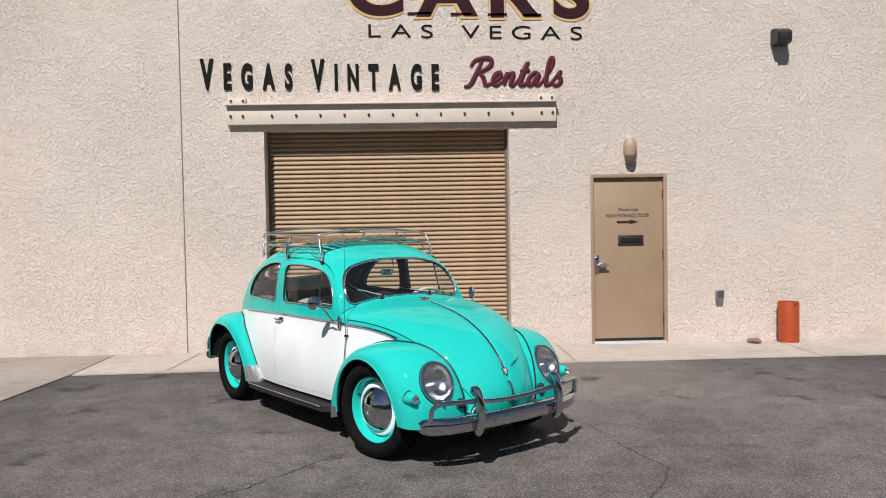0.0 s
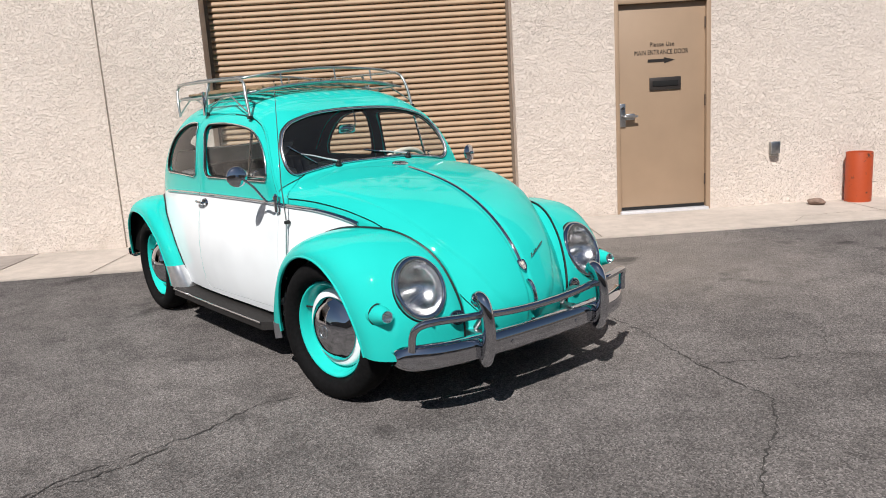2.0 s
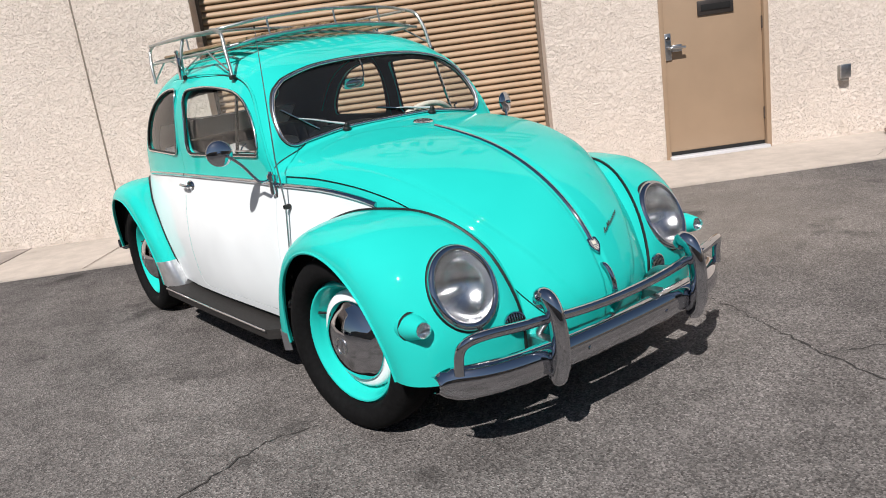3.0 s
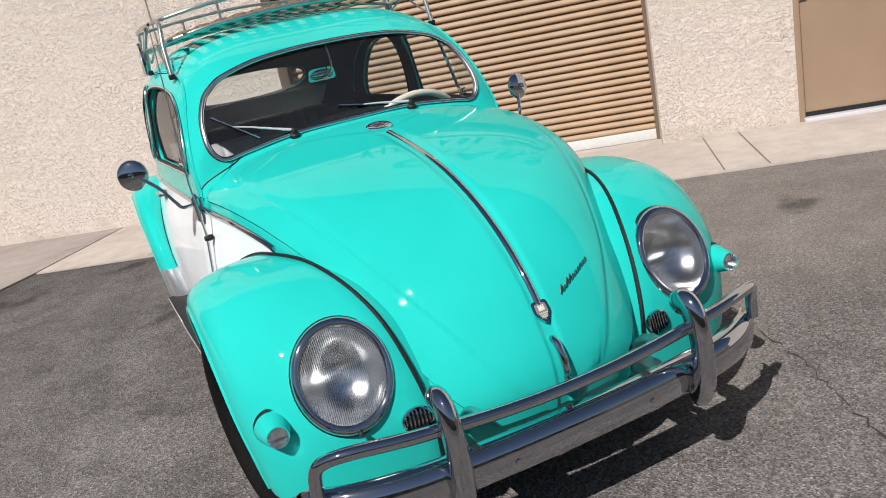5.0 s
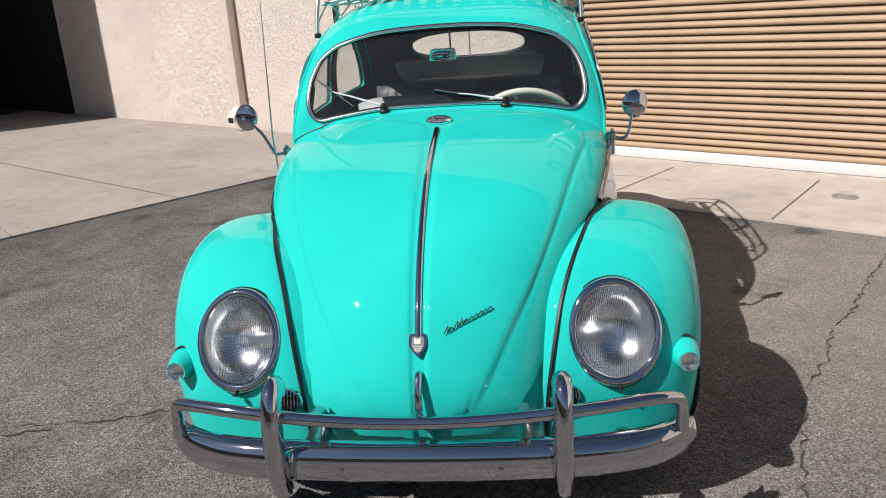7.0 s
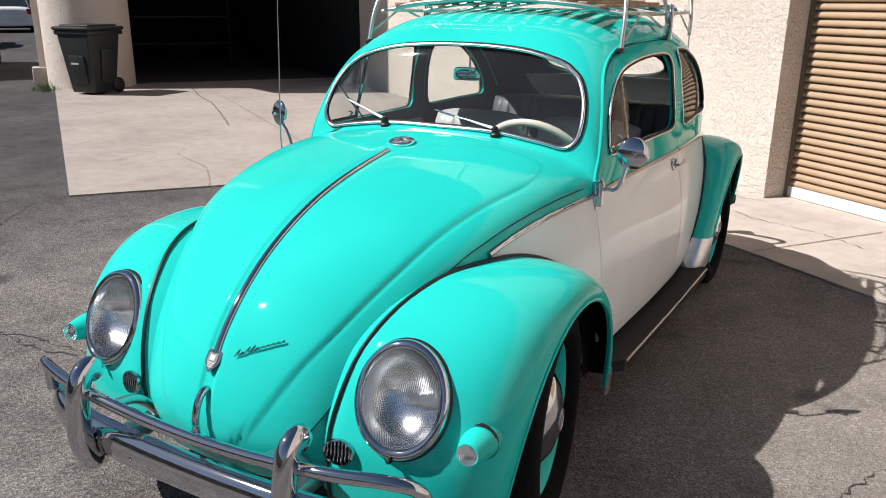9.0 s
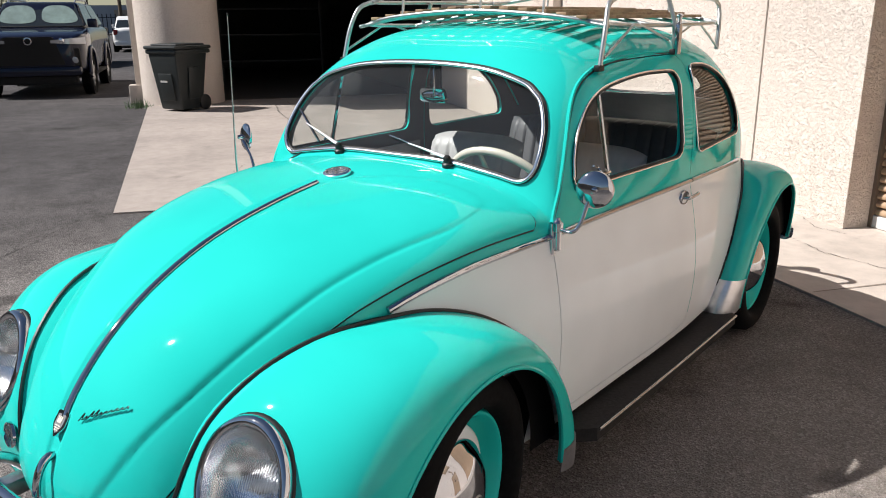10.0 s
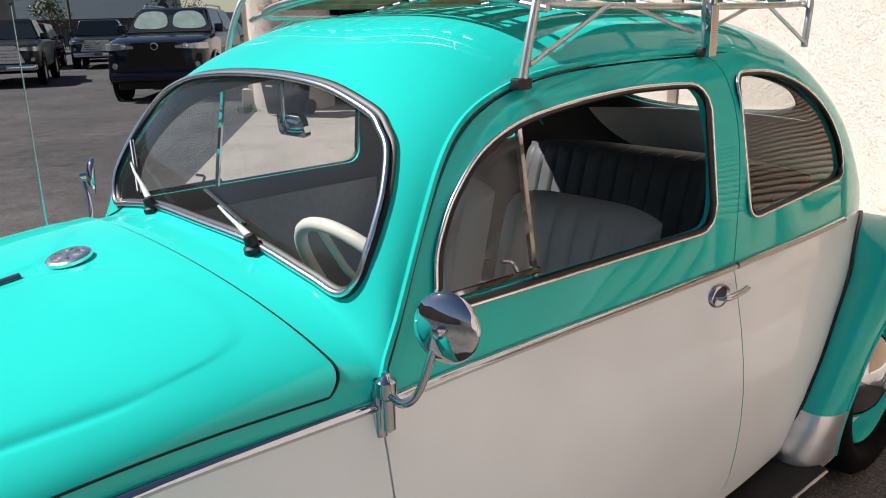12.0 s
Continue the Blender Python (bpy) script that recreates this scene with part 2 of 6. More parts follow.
def slab(fn_out, fn_in, us, vs, name, mats, index=None, smooth=50):
    """A solid sheet between two surfaces over the same lists."""
    nu, nv = len(us), len(vs)
    verts = [fn_out(u, v) for u in us for v in vs] + [fn_in(u, v) for u in us for v in vs]
    n, faces, idx = nu * nv, [], []
    for i in range(nu - 1):
        for j in range(nv - 1):
            a, b, c, d = i * nv + j, (i + 1) * nv + j, (i + 1) * nv + j + 1, i * nv + j + 1
            faces += [(a, b, c, d), (n + d, n + c, n + b, n + a)]
            m = index(i, j) if index else 0
            idx += [m, (len(mats) - 1 if isinstance(mats, list) else 0)]
    rim = [i * nv for i in range(nu)] + [(nu - 1) * nv + j for j in range(1, nv)] + [i * nv + nv - 1 for i in range(nu - 2, -1, -1)] + [j for j in range(nv - 2, 0, -1)]
    for a, b in zip(rim, rim[1:] + rim[:1]):
        faces.append((b, a, n + a, n + b))
        idx.append(0)
    return mesh_of(name, verts, faces, mats, idx, smooth)


def box(bm, lo, hi, bevel=0.0):
    size, mid = Vector(hi) - Vector(lo), (Vector(hi) + Vector(lo)) / 2
    r = bmesh.ops.create_cube(bm, size=1.0, matrix=Matrix.Translation(mid) @ Matrix.Diagonal((*size, 1)))
    if bevel:
        edges = list({e for v in r["verts"] for e in v.link_edges})
        bmesh.ops.bevel(bm, geom=edges, offset=bevel, segments=2, affect="EDGES", profile=0.5)
    return bm


def boxed(lo, hi, bevel=0.0):
    return box(bmesh.new(), lo, hi, bevel)


def lathe(profile, name, mat, steps=40, axis="y", smooth=40):
    """A turned piece: (along, radius) pairs round an axis."""
    verts, faces, n = [], [], len(profile)
    for k in range(steps):
        a = 2 * math.pi * k / steps
        c, s = math.cos(a), math.sin(a)
        for d, r in profile:
            verts.append({"y": (r * c, d, r * s), "z": (r * c, r * s, d), "x": (d, r * c, r * s)}[axis])
    for k in range(steps):
        for j in range(n - 1):
            a, b = k * n + j, ((k + 1) % steps) * n + j
            faces.append((a, a + 1, b + 1, b))
    me = mesh_of(name, verts, faces, mat, None, smooth)
    bm = bmesh.new()
    bm.from_mesh(me)
    bmesh.ops.remove_doubles(bm, verts=bm.verts, dist=1e-5)
    bmesh.ops.recalc_face_normals(bm, faces=bm.faces)
    bm.to_mesh(me)
    bm.free()
    shade(me, smooth)
    return me


def tube(points, r, name, mat, sides=8, closed=False, flat=1.0, up=(0, 0, 1)):
    """A rod along points; flat squeezes it across."""
    pts = [Vector(p) for p in points]
    n, verts, faces = len(pts), [], []
    for i, p in enumerate(pts):
        a = pts[(i - 1) % n] if closed or i else pts[0]
        b = pts[(i + 1) % n] if closed or i < n - 1 else pts[-1]
        t = (b - a).normalized()
        side = t.cross(Vector(up))
        side = side.normalized() if side.length > 1e-4 else t.orthogonal().normalized()
        top = side.cross(t)
        rr = r[i] if isinstance(r, (list, tuple)) else r
        for k in range(sides):
            q = 2 * math.pi * k / sides
            verts.append(p + side * math.cos(q) * rr + top * math.sin(q) * rr * flat)
    for i in range(n if closed else n - 1):
        for k in range(sides):
            a, b, e = i * sides, ((i + 1) % n) * sides, (k + 1) % sides
            faces.append((a + k, a + e, b + e, b + k))
    if not closed:
        faces += [tuple(reversed(range(sides))), tuple(range((n - 1) * sides, n * sides))]
    return mesh_of(name, verts, faces, mat, None, 50)


def smooth_path(points, per=6, closed=False):
    """A rounded line through a few points."""
    p = [np.array(q, float) for q in points]
    n, out = len(p), []
    for i in range(n if closed else n - 1):
        a, b = p[i], p[(i + 1) % n]
        before = p[i - 1] if closed or i else 2 * a - b
        after = p[(i + 2) % n] if closed or i + 2 < n else 2 * b - a
        for k in range(per):
            t = k / per
            out.append(0.5 * (2 * a + (b - before) * t + (2 * before - 5 * a + 4 * b - after) * t * t + (3 * a - before - 3 * b + after) * t**3))
    if not closed:
        out.append(p[-1])
    return out


def knots(xs, ys):
    """A smooth curve through knots that does not overshoot."""
    xs, ys = np.array(xs, float), np.array(ys, float)
    h, d = np.diff(xs), np.diff(ys) / np.diff(xs)
    m = np.zeros(len(xs))
    m[0], m[-1] = d[0], d[-1]
    for i in range(1, len(xs) - 1):
        if d[i - 1] * d[i] > 0:
            w1, w2 = 2 * h[i] + h[i - 1], h[i] + 2 * h[i - 1]
            m[i] = (w1 + w2) / (w1 / d[i - 1] + w2 / d[i])

    def at(x):
        x = min(max(x, xs[0]), xs[-1])
        i = min(int(np.searchsorted(xs, x, "right")) - 1, len(xs) - 2)
        t = (x - xs[i]) / h[i]
        return float(ys[i] * (1 + 2 * t) * (1 - t) ** 2 + h[i] * m[i] * t * (1 - t) ** 2 + ys[i + 1] * t * t * (3 - 2 * t) + h[i] * m[i + 1] * t * t * (t - 1))

    return at


def carve(me, cutter, how, name):
    """A copy of a closed mesh, cut by or kept inside a closed cutter."""
    a, b = new("work_a", me), new("work_b", cutter)
    mod = a.modifiers.new("cut", "BOOLEAN")
    mod.object, mod.operation, mod.solver = b, how, "EXACT"
    bpy.context.view_layer.update()
    out = bpy.data.meshes.new_from_object(a.evaluated_get(bpy.context.evaluated_depsgraph_get()))
    out.name = name
    bpy.data.objects.remove(a)
    bpy.data.objects.remove(b)
    return out


def prism(outline, axis, lo, hi):
    """A closed prism of a flat outline, drawn out along an axis: y takes (x, z), x takes (y, z)."""
    n = len(outline)
    put = {"y": lambda p, d: (p[0], d, p[1]), "x": lambda p, d: (d, p[0], p[1]), "z": lambda p, d: (p[0], p[1], d)}[axis]
    bm = bmesh.new()
    a, b = [bm.verts.new(put(p, lo)) for p in outline], [bm.verts.new(put(p, hi)) for p in outline]
    bm.faces.new(a), bm.faces.new(b[::-1])
    for i in range(n):
        bm.faces.new((a[i], b[i], b[(i + 1) % n], a[(i + 1) % n]))
    bmesh.ops.recalc_face_normals(bm, faces=bm.faces)
    me = bpy.data.meshes.new("prism")
    bm.to_mesh(me)
    bm.free()
    return me


def rounded(corners, r, per=5):
    """An outline with its corners rounded; r is one radius or one for each."""
    out, n = [], len(corners)
    for i in range(n):
        p, a, b = (np.array(corners[j % n], float) for j in (i, i - 1, i + 1))
        rr = r[i] if isinstance(r, (list, tuple)) else r
        da, db = (a - p) / np.linalg.norm(a - p), (b - p) / np.linalg.norm(b - p)
        k = min(rr, 0.48 * np.linalg.norm(a - p), 0.48 * np.linalg.norm(b - p))
        s, e = p + da * k, p + db * k
        out += [tuple((1 - t) ** 2 * s + 2 * t * (1 - t) * p + t * t * e) for t in np.linspace(0, 1, per)]
    return out


def grown(outline, d):
    """An outline pushed outward by d."""
    p = np.array(outline, float)
    t = np.roll(p, -1, 0) - np.roll(p, 1, 0)
    nrm = np.stack([t[:, 1], -t[:, 0]], 1) / np.maximum(np.linalg.norm(t, axis=1), 1e-9)[:, None]
    area = np.sum(p[:, 0] * np.roll(p[:, 1], -1) - np.roll(p[:, 0], -1) * p[:, 1])
    return [tuple(q) for q in p + nrm * d * (1 if area > 0 else -1)]


# ---- ground ----
WALL_Y = 10.45


def structure(name, data, mat, label, category, smooth=35):
    return tagged(part(name, data, mat, None, smooth=smooth), label, category, kind="structure")


gm = bmesh.new()
for lo, hi in (((-600, -600), (600, 600)),):
    vs = [gm.verts.new((x, y, 0)) for x, y in ((lo[0], lo[1]), (hi[0], lo[1]), (hi[0], hi[1]), (lo[0], hi[1]))]
    gm.faces.new(vs)
structure("ground", gm, ASPHALT, "worn dark grey asphalt of a sunny parking lot", "asphalt")

# concrete apron along the wall and the wide slab before the side building
apron = structure("pavement_apron", prism([(-4.12, 9.19), (-1.2, 9.27), (4.5, 9.27), (30, 9.30), (30, WALL_Y + 0.3), (-4.12, WALL_Y + 0.3)], "z", -0.1, 0.012), None, "pale concrete apron along the stucco wall", "concrete apron")
apron.data.materials.append(CONCRETE)
side_slab = structure("pavement_slab", prism([(-4.443, 5.46), (-4.136, 9.19), (-4.13, WALL_Y + 0.3), (-20, WALL_Y + 0.3), (-20, 5.25), (-12.6, 5.33)], "z", -0.1, 0.014), None, "pale weathered concrete slab before an open garage", "concrete slab")
side_slab.data.materials.append(concrete("slab_concrete", (0.335, 0.292, 0.26)))
JOINT = plain("joint_dirt", (0.20, 0.165, 0.13), 0.9, grain=0.3)


def strip(points, width, z, mat, name, parent=None, label="", wander=0.0, seed=1):
    """A thin raised or sunk line on the ground, its width uneven."""
    rnd = random.Random(seed)
    verts, faces = [], []
    pts = [Vector((*p, 0)) for p in points]
    for i, p in enumerate(pts):
        t = (pts[min(i + 1, len(pts) - 1)] - pts[max(i - 1, 0)]).normalized()
        s = Vector((-t.y, t.x, 0))
        w = width * (1 + wander * (rnd.random() * 2 - 1)) / 2
        for q in (p + s * w, p - s * w):
            verts.append((q.x, q.y, z))
    for i in range(len(pts) - 1):
        faces.append((2 * i, 2 * i + 1, 2 * i + 3, 2 * i + 2))
    return part(name, mesh_of(name, verts, faces, mat, None, 0), None, parent, label)


for a, b in (((-3.12, 9.23), (-3.06, 10.44)), ((-1.19, 9.29), (-1.15, 10.44)), ((0.01, 9.29), (-0.035, 10.44)), ((1.185, 9.29), (1.19, 10.44)), ((1.47, 9.29), (1.46, 10.44)), ((4.30, 9.29), (4.28, 10.44))):
    strip([a, b], 0.009, 0.0165, JOINT, "joint", apron)
for a, b in (((-10.6, 5.1), (-10.5, 10.44)), ((-4.25, 7.8), (-12.7, 7.75))):
    strip([a, b], 0.011, 0.0185, JOINT, "joint", side_slab)

# ---- building ----
OPEN_L, OPEN_R, OPEN_T = -2.20, 0.885, 2.80
DOOR_L, DOOR_R, DOOR_T = 1.92, 2.91, 2.19
WALL_TOP = 7.5


def wall_with_holes(name, x0, x1, z1, holes, label):
    """A thick wall facing the yard, made of solid pieces round its openings."""
    bm = bmesh.new()
    xs = sorted({x0, x1, *[h[0] for h in holes], *[h[1] for h in holes]})
    for a, b in zip(xs, xs[1:]):
        over = [h for h in holes if h[0] <= a and b <= h[1]]
        box(bm, (a, WALL_Y, over[0][2] if over else -0.1), (b, WALL_Y + 0.32, z1))
    bmesh.ops.remove_doubles(bm, verts=bm.verts, dist=1e-4)
    inner = [f for f in bm.faces if abs(f.normal.x) > 0.9 and x0 + 0.01 < f.calc_center_median().x < x1 - 0.01 and not any(abs(f.calc_center_median().x - e) < 1e-3 for h in holes for e in h[:2])]
    bmesh.ops.delete(bm, geom=inner, context="FACES")
    return structure(name, bm, STUCCO, label, "wall", 0)


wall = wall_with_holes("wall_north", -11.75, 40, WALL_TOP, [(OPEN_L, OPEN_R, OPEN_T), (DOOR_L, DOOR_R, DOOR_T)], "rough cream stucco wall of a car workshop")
structure("wall_inside", boxed((-14, WALL_Y + 2.2, 0), (12, WALL_Y + 2.4, WALL_TOP)), BLACK, "dark inside wall behind the shutter", "wall")
TAN = plain("tan_shutter_paint", (0.40, 0.272, 0.17), 0.55, grain=0.08, scale=4)
TANDOOR = plain("tan_door_paint", (0.335, 0.235, 0.155), 0.5, grain=0.05, scale=3)

# roll-up shutter: each slat a curved strip
shutter = tagged(new("roller_shutter"), "closed tan steel roll-up shutter with curved slats", "roller shutter", kind="structure")
SLAT = 0.0585
prof = [(0.010, 0.0), (-0.012, 0.0015), (-0.022, 0.007), (-0.024, 0.018), (-0.021, 0.030), (-0.010, 0.044), (0.004, 0.0515), (0.014, 0.0535), (0.010, 0.0585)]
slat_mesh = mesh_of("slat", [(x, d, z) for x in (OPEN_L - 0.02, OPEN_R + 0.02) for d, z in prof], [(i, i + len(prof), i + len(prof) + 1, i + 1) for i in range(len(prof) - 1)], TAN, None, 60)
z = 0.10
while z < OPEN_T + 0.1:
    s = part("slat", slat_mesh, None, shutter)
    s.location = (0, WALL_Y + 0.26, z)
    z += SLAT
part("bottom_bar", boxed((OPEN_L, WALL_Y + 0.225, 0.015), (OPEN_R, WALL_Y + 0.275, 0.10), 0.006), plain("white_bottom_bar", (0.66, 0.66, 0.64), 0.5), shutter, "pale bottom bar")
for x0, x1 in ((OPEN_L, OPEN_L + 0.03), (OPEN_R - 0.03, OPEN_R)):
    part("guide", boxed((x0, WALL_Y + 0.215, 0.012), (x1, WALL_Y + 0.30, OPEN_T)), plain("dark_guide", (0.15, 0.11, 0.08), 0.6), shutter, "dark steel guide rail")

# ---- car ----
CAR_AT = pose(-0.087, 6.312, 0, 0, 0, -54.4)
car = tagged(new("car"), "turquoise and white vintage two-door saloon with rounded fenders", "car")
car.matrix_world = CAR_AT
_K = list(range(22))
_cx = knots(_K, [.625, .652, .59, .5, .35, .15, -.05, -.25, -.43, -.548, -.597, -.688, -.86, -1.035, -1.300, -1.597, -1.880, -2.195, -2.520, -2.790, -2.996, -3.080])
_cz = knots(_K, [.31, .44, .6, .715, .83, .92, .97, 1.003, 1.027, 1.036, 1.178, 1.306, 1.395, 1.441, 1.456, 1.453, 1.420, 1.324, 1.138, .912, .619, .36])
_ex = knots(_K, [.47, .46, .39, .32, .22, .12, -.04, -.25, -.435, -.538, -.578, -.64, -.765, -1.000, -1.290, -1.580, -1.897, -2.220, -2.520, -2.760, -2.940, -3.000])
_ey = knots(_K, [.335, .345, .37, .4, .44, .487, .528, .566, .59, .602, .606, .609, .615, .626, .640, .646, .636, .605, .535, .44, .37, .3])
_ez = knots(_K, [.29, .37, .5, .585, .695, .787, .835, .862, .868, .870, .872, .874, .876, .876, .875, .872, .862, .845, .81, .745, .56, .34])
_n = knots(_K, [2.200, 2.200, 2.300, 2.350, 2.400, 2.400, 2.500, 2.500, 2.300, 2.200, 2.900, 3.200, 3.600, 3.500, 3.800, 3.800, 3.800, 3.300, 2.500, 2.200, 2.100, 2.000])


def upper(k, th, d=0.0):
    """The body from the belt line (0) over the top (90) to the other belt line (180); d metres inside or outside."""
    a = radians(th)
    n = 2 / _n(k)
    c, s = math.copysign(abs(math.cos(a)) ** n, math.cos(a)), abs(math.sin(a)) ** n
    ey, cz = _ey(k) + d, _cz(k) + d
    fx = d if k < 8 else 0.0
    return ((1 - s) * _ex(k) + s * (_cx(k) + fx), ey * c, _ez(k) + (cz - _ez(k)) * s)


def lower(k, f, side, d=0.0):
    """The side of the body from the belt line (0) down to the sill (1)."""
    z = _ez(k) + (0.27 - _ez(k)) * f
    return (_ex(k), side * (_ey(k) + d + 0.05 * math.sin(f * 0.88 * math.pi) * min(1, max(0, (-_ex(k) + 0.3) / 0.6))), z)


def around(k, v, d=0.0):
    return lower(k, 1 - (v + 1), 1, d) if v < 0 else upper(k, v * 180, d) if v <= 1 else lower(k, v - 1, -1, d)


KS = [0, .5, 1, 1.3, 1.6, 2, 2.5, 3, 3.5, 4, 4.5, 5, 5.5, 6, 6.5, 7, 7.4, 7.8, 8.2, 8.6] + list(np.arange(9, 12.01, 0.125)) + list(np.arange(12.25, 21.01, 0.25))
VS = [-1 + i / 8 for i in range(8)] + [i / 64 for i in range(65)] + [1 + (i + 1) / 8 for i in range(8)]


def rib_at(x):
    """The rib whose belt point lies at x."""
    lo, hi = 5.0, 20.5
    for _ in range(40):
        mid = (lo + hi) / 2
        lo, hi = (mid, hi) if _ex(mid) > x else (lo, mid)
    return lo


def whitened(me):
    """Edges that were cut below the belt line carry the white paint too."""
    for f in me.polygons:
        c = f.center
        if f.material_index == 0 and -2.6 < c.x < 0.05 and abs(c.y) > 0.5 and c.z < _ez(rib_at(c.x)) - 0.004:
            f.material_index = 1
    return me


def two_tone(i, j):
    return 1 if (j < 8 or j >= 72) and _ex(KS[i]) < 0.07 else 0


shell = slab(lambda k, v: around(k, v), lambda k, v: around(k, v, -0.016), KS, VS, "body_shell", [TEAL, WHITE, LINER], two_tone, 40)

_curve = [tuple(p) for p in smooth_path([(-.543, .885), (-.564, .925), (-.594, .988), (-.627, 1.05), (-.664, 1.112), (-.713, 1.180), (-.767, 1.234), (-.828, 1.272), (-.914, 1.302), (-1.05, 1.324), (-1.25, 1.333), (-1.40, 1.334)], 4)]
DOOR_OUT = [(-.530, .31), (-.538, .6)] + _curve + rounded([(-1.40, 1.335), (-1.515, 1.333), (-1.515, .30), (-.530, .30)], [.01, .05, .05, .04])[5:15]
_curve = [tuple(p) for p in smooth_path([(-.660, 1.010), (-.672, 1.070), (-.698, 1.118), (-.730, 1.158), (-.780, 1.202), (-.834, 1.231), (-.910, 1.254), (-1.03, 1.271), (-1.18, 1.283), (-1.31, 1.283)], 5)]
SIDE_WIN = _curve + rounded([(-1.31, 1.283), (-1.408, 1.278), (-1.408, .984), (-.657, .988)], [.01, .06, .05, .02])[5:]
QUARTER_WIN = rounded([(-1.562, .978), (-1.538, 1.292), (-1.72, 1.288), (-1.89, 1.243), (-2.03, 1.160), (-2.118, 1.065), (-2.138, .985)], [.05, .05, .12, .15, .14, .09, .06], 7)
_half = [(.22, 1.047), (.40, 1.025), (.480, 1.013), (.515, 1.038), (.525, 1.08), (.521, 1.128), (.509, 1.172), (.482, 1.222), (.450, 1.251), (.402, 1.278), (.28, 1.309), (.14, 1.322)]
SCREEN = [tuple(p) for p in smooth_path([(0, 1.050)] + _half + [(0, 1.325)] + [(-y, z) for y, z in reversed(_half)], 5, True)]
REAR_WIN = [(.345 * math.copysign(abs(math.cos(a)) ** .8, math.cos(a)), 1.165 + .085 * math.copysign(abs(math.sin(a)) ** .8, math.sin(a))) for a in np.linspace(0, 2 * math.pi, 40, endpoint=False)]


def side_y(x, z, d=0.0):
    """Half width of the body at a place along it and a height."""
    def rib(k):
        if z <= _ez(k):
            return _ex(k)
        f = min(1.0, (z - _ez(k)) / (_cz(k) + d - _ez(k)))
        return (1 - f) * _ex(k) + f * _cx(k)
    lo, hi = 5.0, 20.5
    for _ in range(40):
        mid = (lo + hi) / 2
        lo, hi = (mid, hi) if rib(mid) > x else (lo, mid)
    k = (lo + hi) / 2
    if z <= _ez(k):
        return lower(k, (_ez(k) - z) / (_ez(k) - 0.27), 1, d)[1]
    cut = min(0.999, (z - _ez(k)) / (_cz(k) + d - _ez(k)))
    return (_ey(k) + d) * (1 - cut ** _n(k)) ** (1 / _n(k))


def end_x(y, z, front=True, d=0.0):
    """How far forward (or back) the wind screen (or tail) lies at a width and a height."""
    def reach(k):
        s = 1 - min(1.0, abs(y) / (_ey(k) + d)) ** _n(k)
        f = s ** (1 / _n(k))
        return _ez(k) + (_cz(k) + d - _ez(k)) * f, (1 - f) * _ex(k) + f * _cx(k) + (d if front else -d)
    ks = np.arange(9.0, 12.6, 0.1) if front else np.arange(20.0, 15.0, -0.1)
    below = ks[0]
    for k in ks:
        if reach(k)[0] >= z:
            above = k
            for _ in range(14):
                mid = (below + above) / 2
                below, above = (below, mid) if reach(mid)[0] >= z else (mid, above)
            return reach(above)[1]
        below = k
    return _cx(12.6)


def pane(outline, to3d, name):
    """A thin pane that follows the body inside an outline."""
    bm = bmesh.new()
    face = bm.faces.new([bm.verts.new((p[0], p[1], 0)) for p in outline])
    xs, ys = [p[0] for p in outline], [p[1] for p in outline]
    for x in np.linspace(min(xs), max(xs), 12)[1:-1]:
        bmesh.ops.bisect_plane(bm, geom=bm.verts[:] + bm.edges[:] + bm.faces[:], plane_co=(x, 0, 0), plane_no=(1, 0, 0))
    for y in np.linspace(min(ys), max(ys), 9)[1:-1]:
        bmesh.ops.bisect_plane(bm, geom=bm.verts[:] + bm.edges[:] + bm.faces[:], plane_co=(0, y, 0), plane_no=(0, 1, 0))
    for v in bm.verts:
        v.co = to3d(v.co.x, v.co.y)
    bmesh.ops.recalc_face_normals(bm, faces=bm.faces)
    bm.normal_update()
    first = bm.faces[0]
    if first.normal.dot(first.calc_center_median() - Vector((-1.3, 0, 0.95))) < 0:
        bmesh.ops.reverse_faces(bm, faces=bm.faces)
    return bm


def door_block(outline, side):
    """The block that a door is cut with: its inner face leans in towards the rear and stays clear of the wind screen."""
    fold, out = -.55, []
    for p, q in zip(outline, outline[1:] + outline[:1]):
        out.append(p)
        if (p[0] - fold) * (q[0] - fold) < 0:
            f = (fold - p[0]) / (q[0] - p[0])
            out.append((fold, p[1] + f * (q[1] - p[1])))
    bm = bmesh.new()
    deep = [bm.verts.new((x, side * (0.562 - 0.35 * max(0.0, fold - x)), z)) for x, z in out]
    face = [bm.verts.new((x, side * 1.0, z)) for x, z in out]
    n = len(out)
    bm.faces.new(face)
    for i in range(n):
        bm.faces.new((deep[i], deep[(i + 1) % n], face[(i + 1) % n], face[i]))
    cut = [i for i in range(n) if abs(out[i][0] - fold) < 1e-9]
    a, b = cut[0], cut[1]
    bm.faces.new(deep[a:b + 1])
    bm.faces.new(deep[b:] + deep[:a + 1])
    bmesh.ops.recalc_face_normals(bm, faces=bm.faces)
    me = bpy.data.meshes.new("door_block")
    bm.to_mesh(me)
    bm.free()
    return me


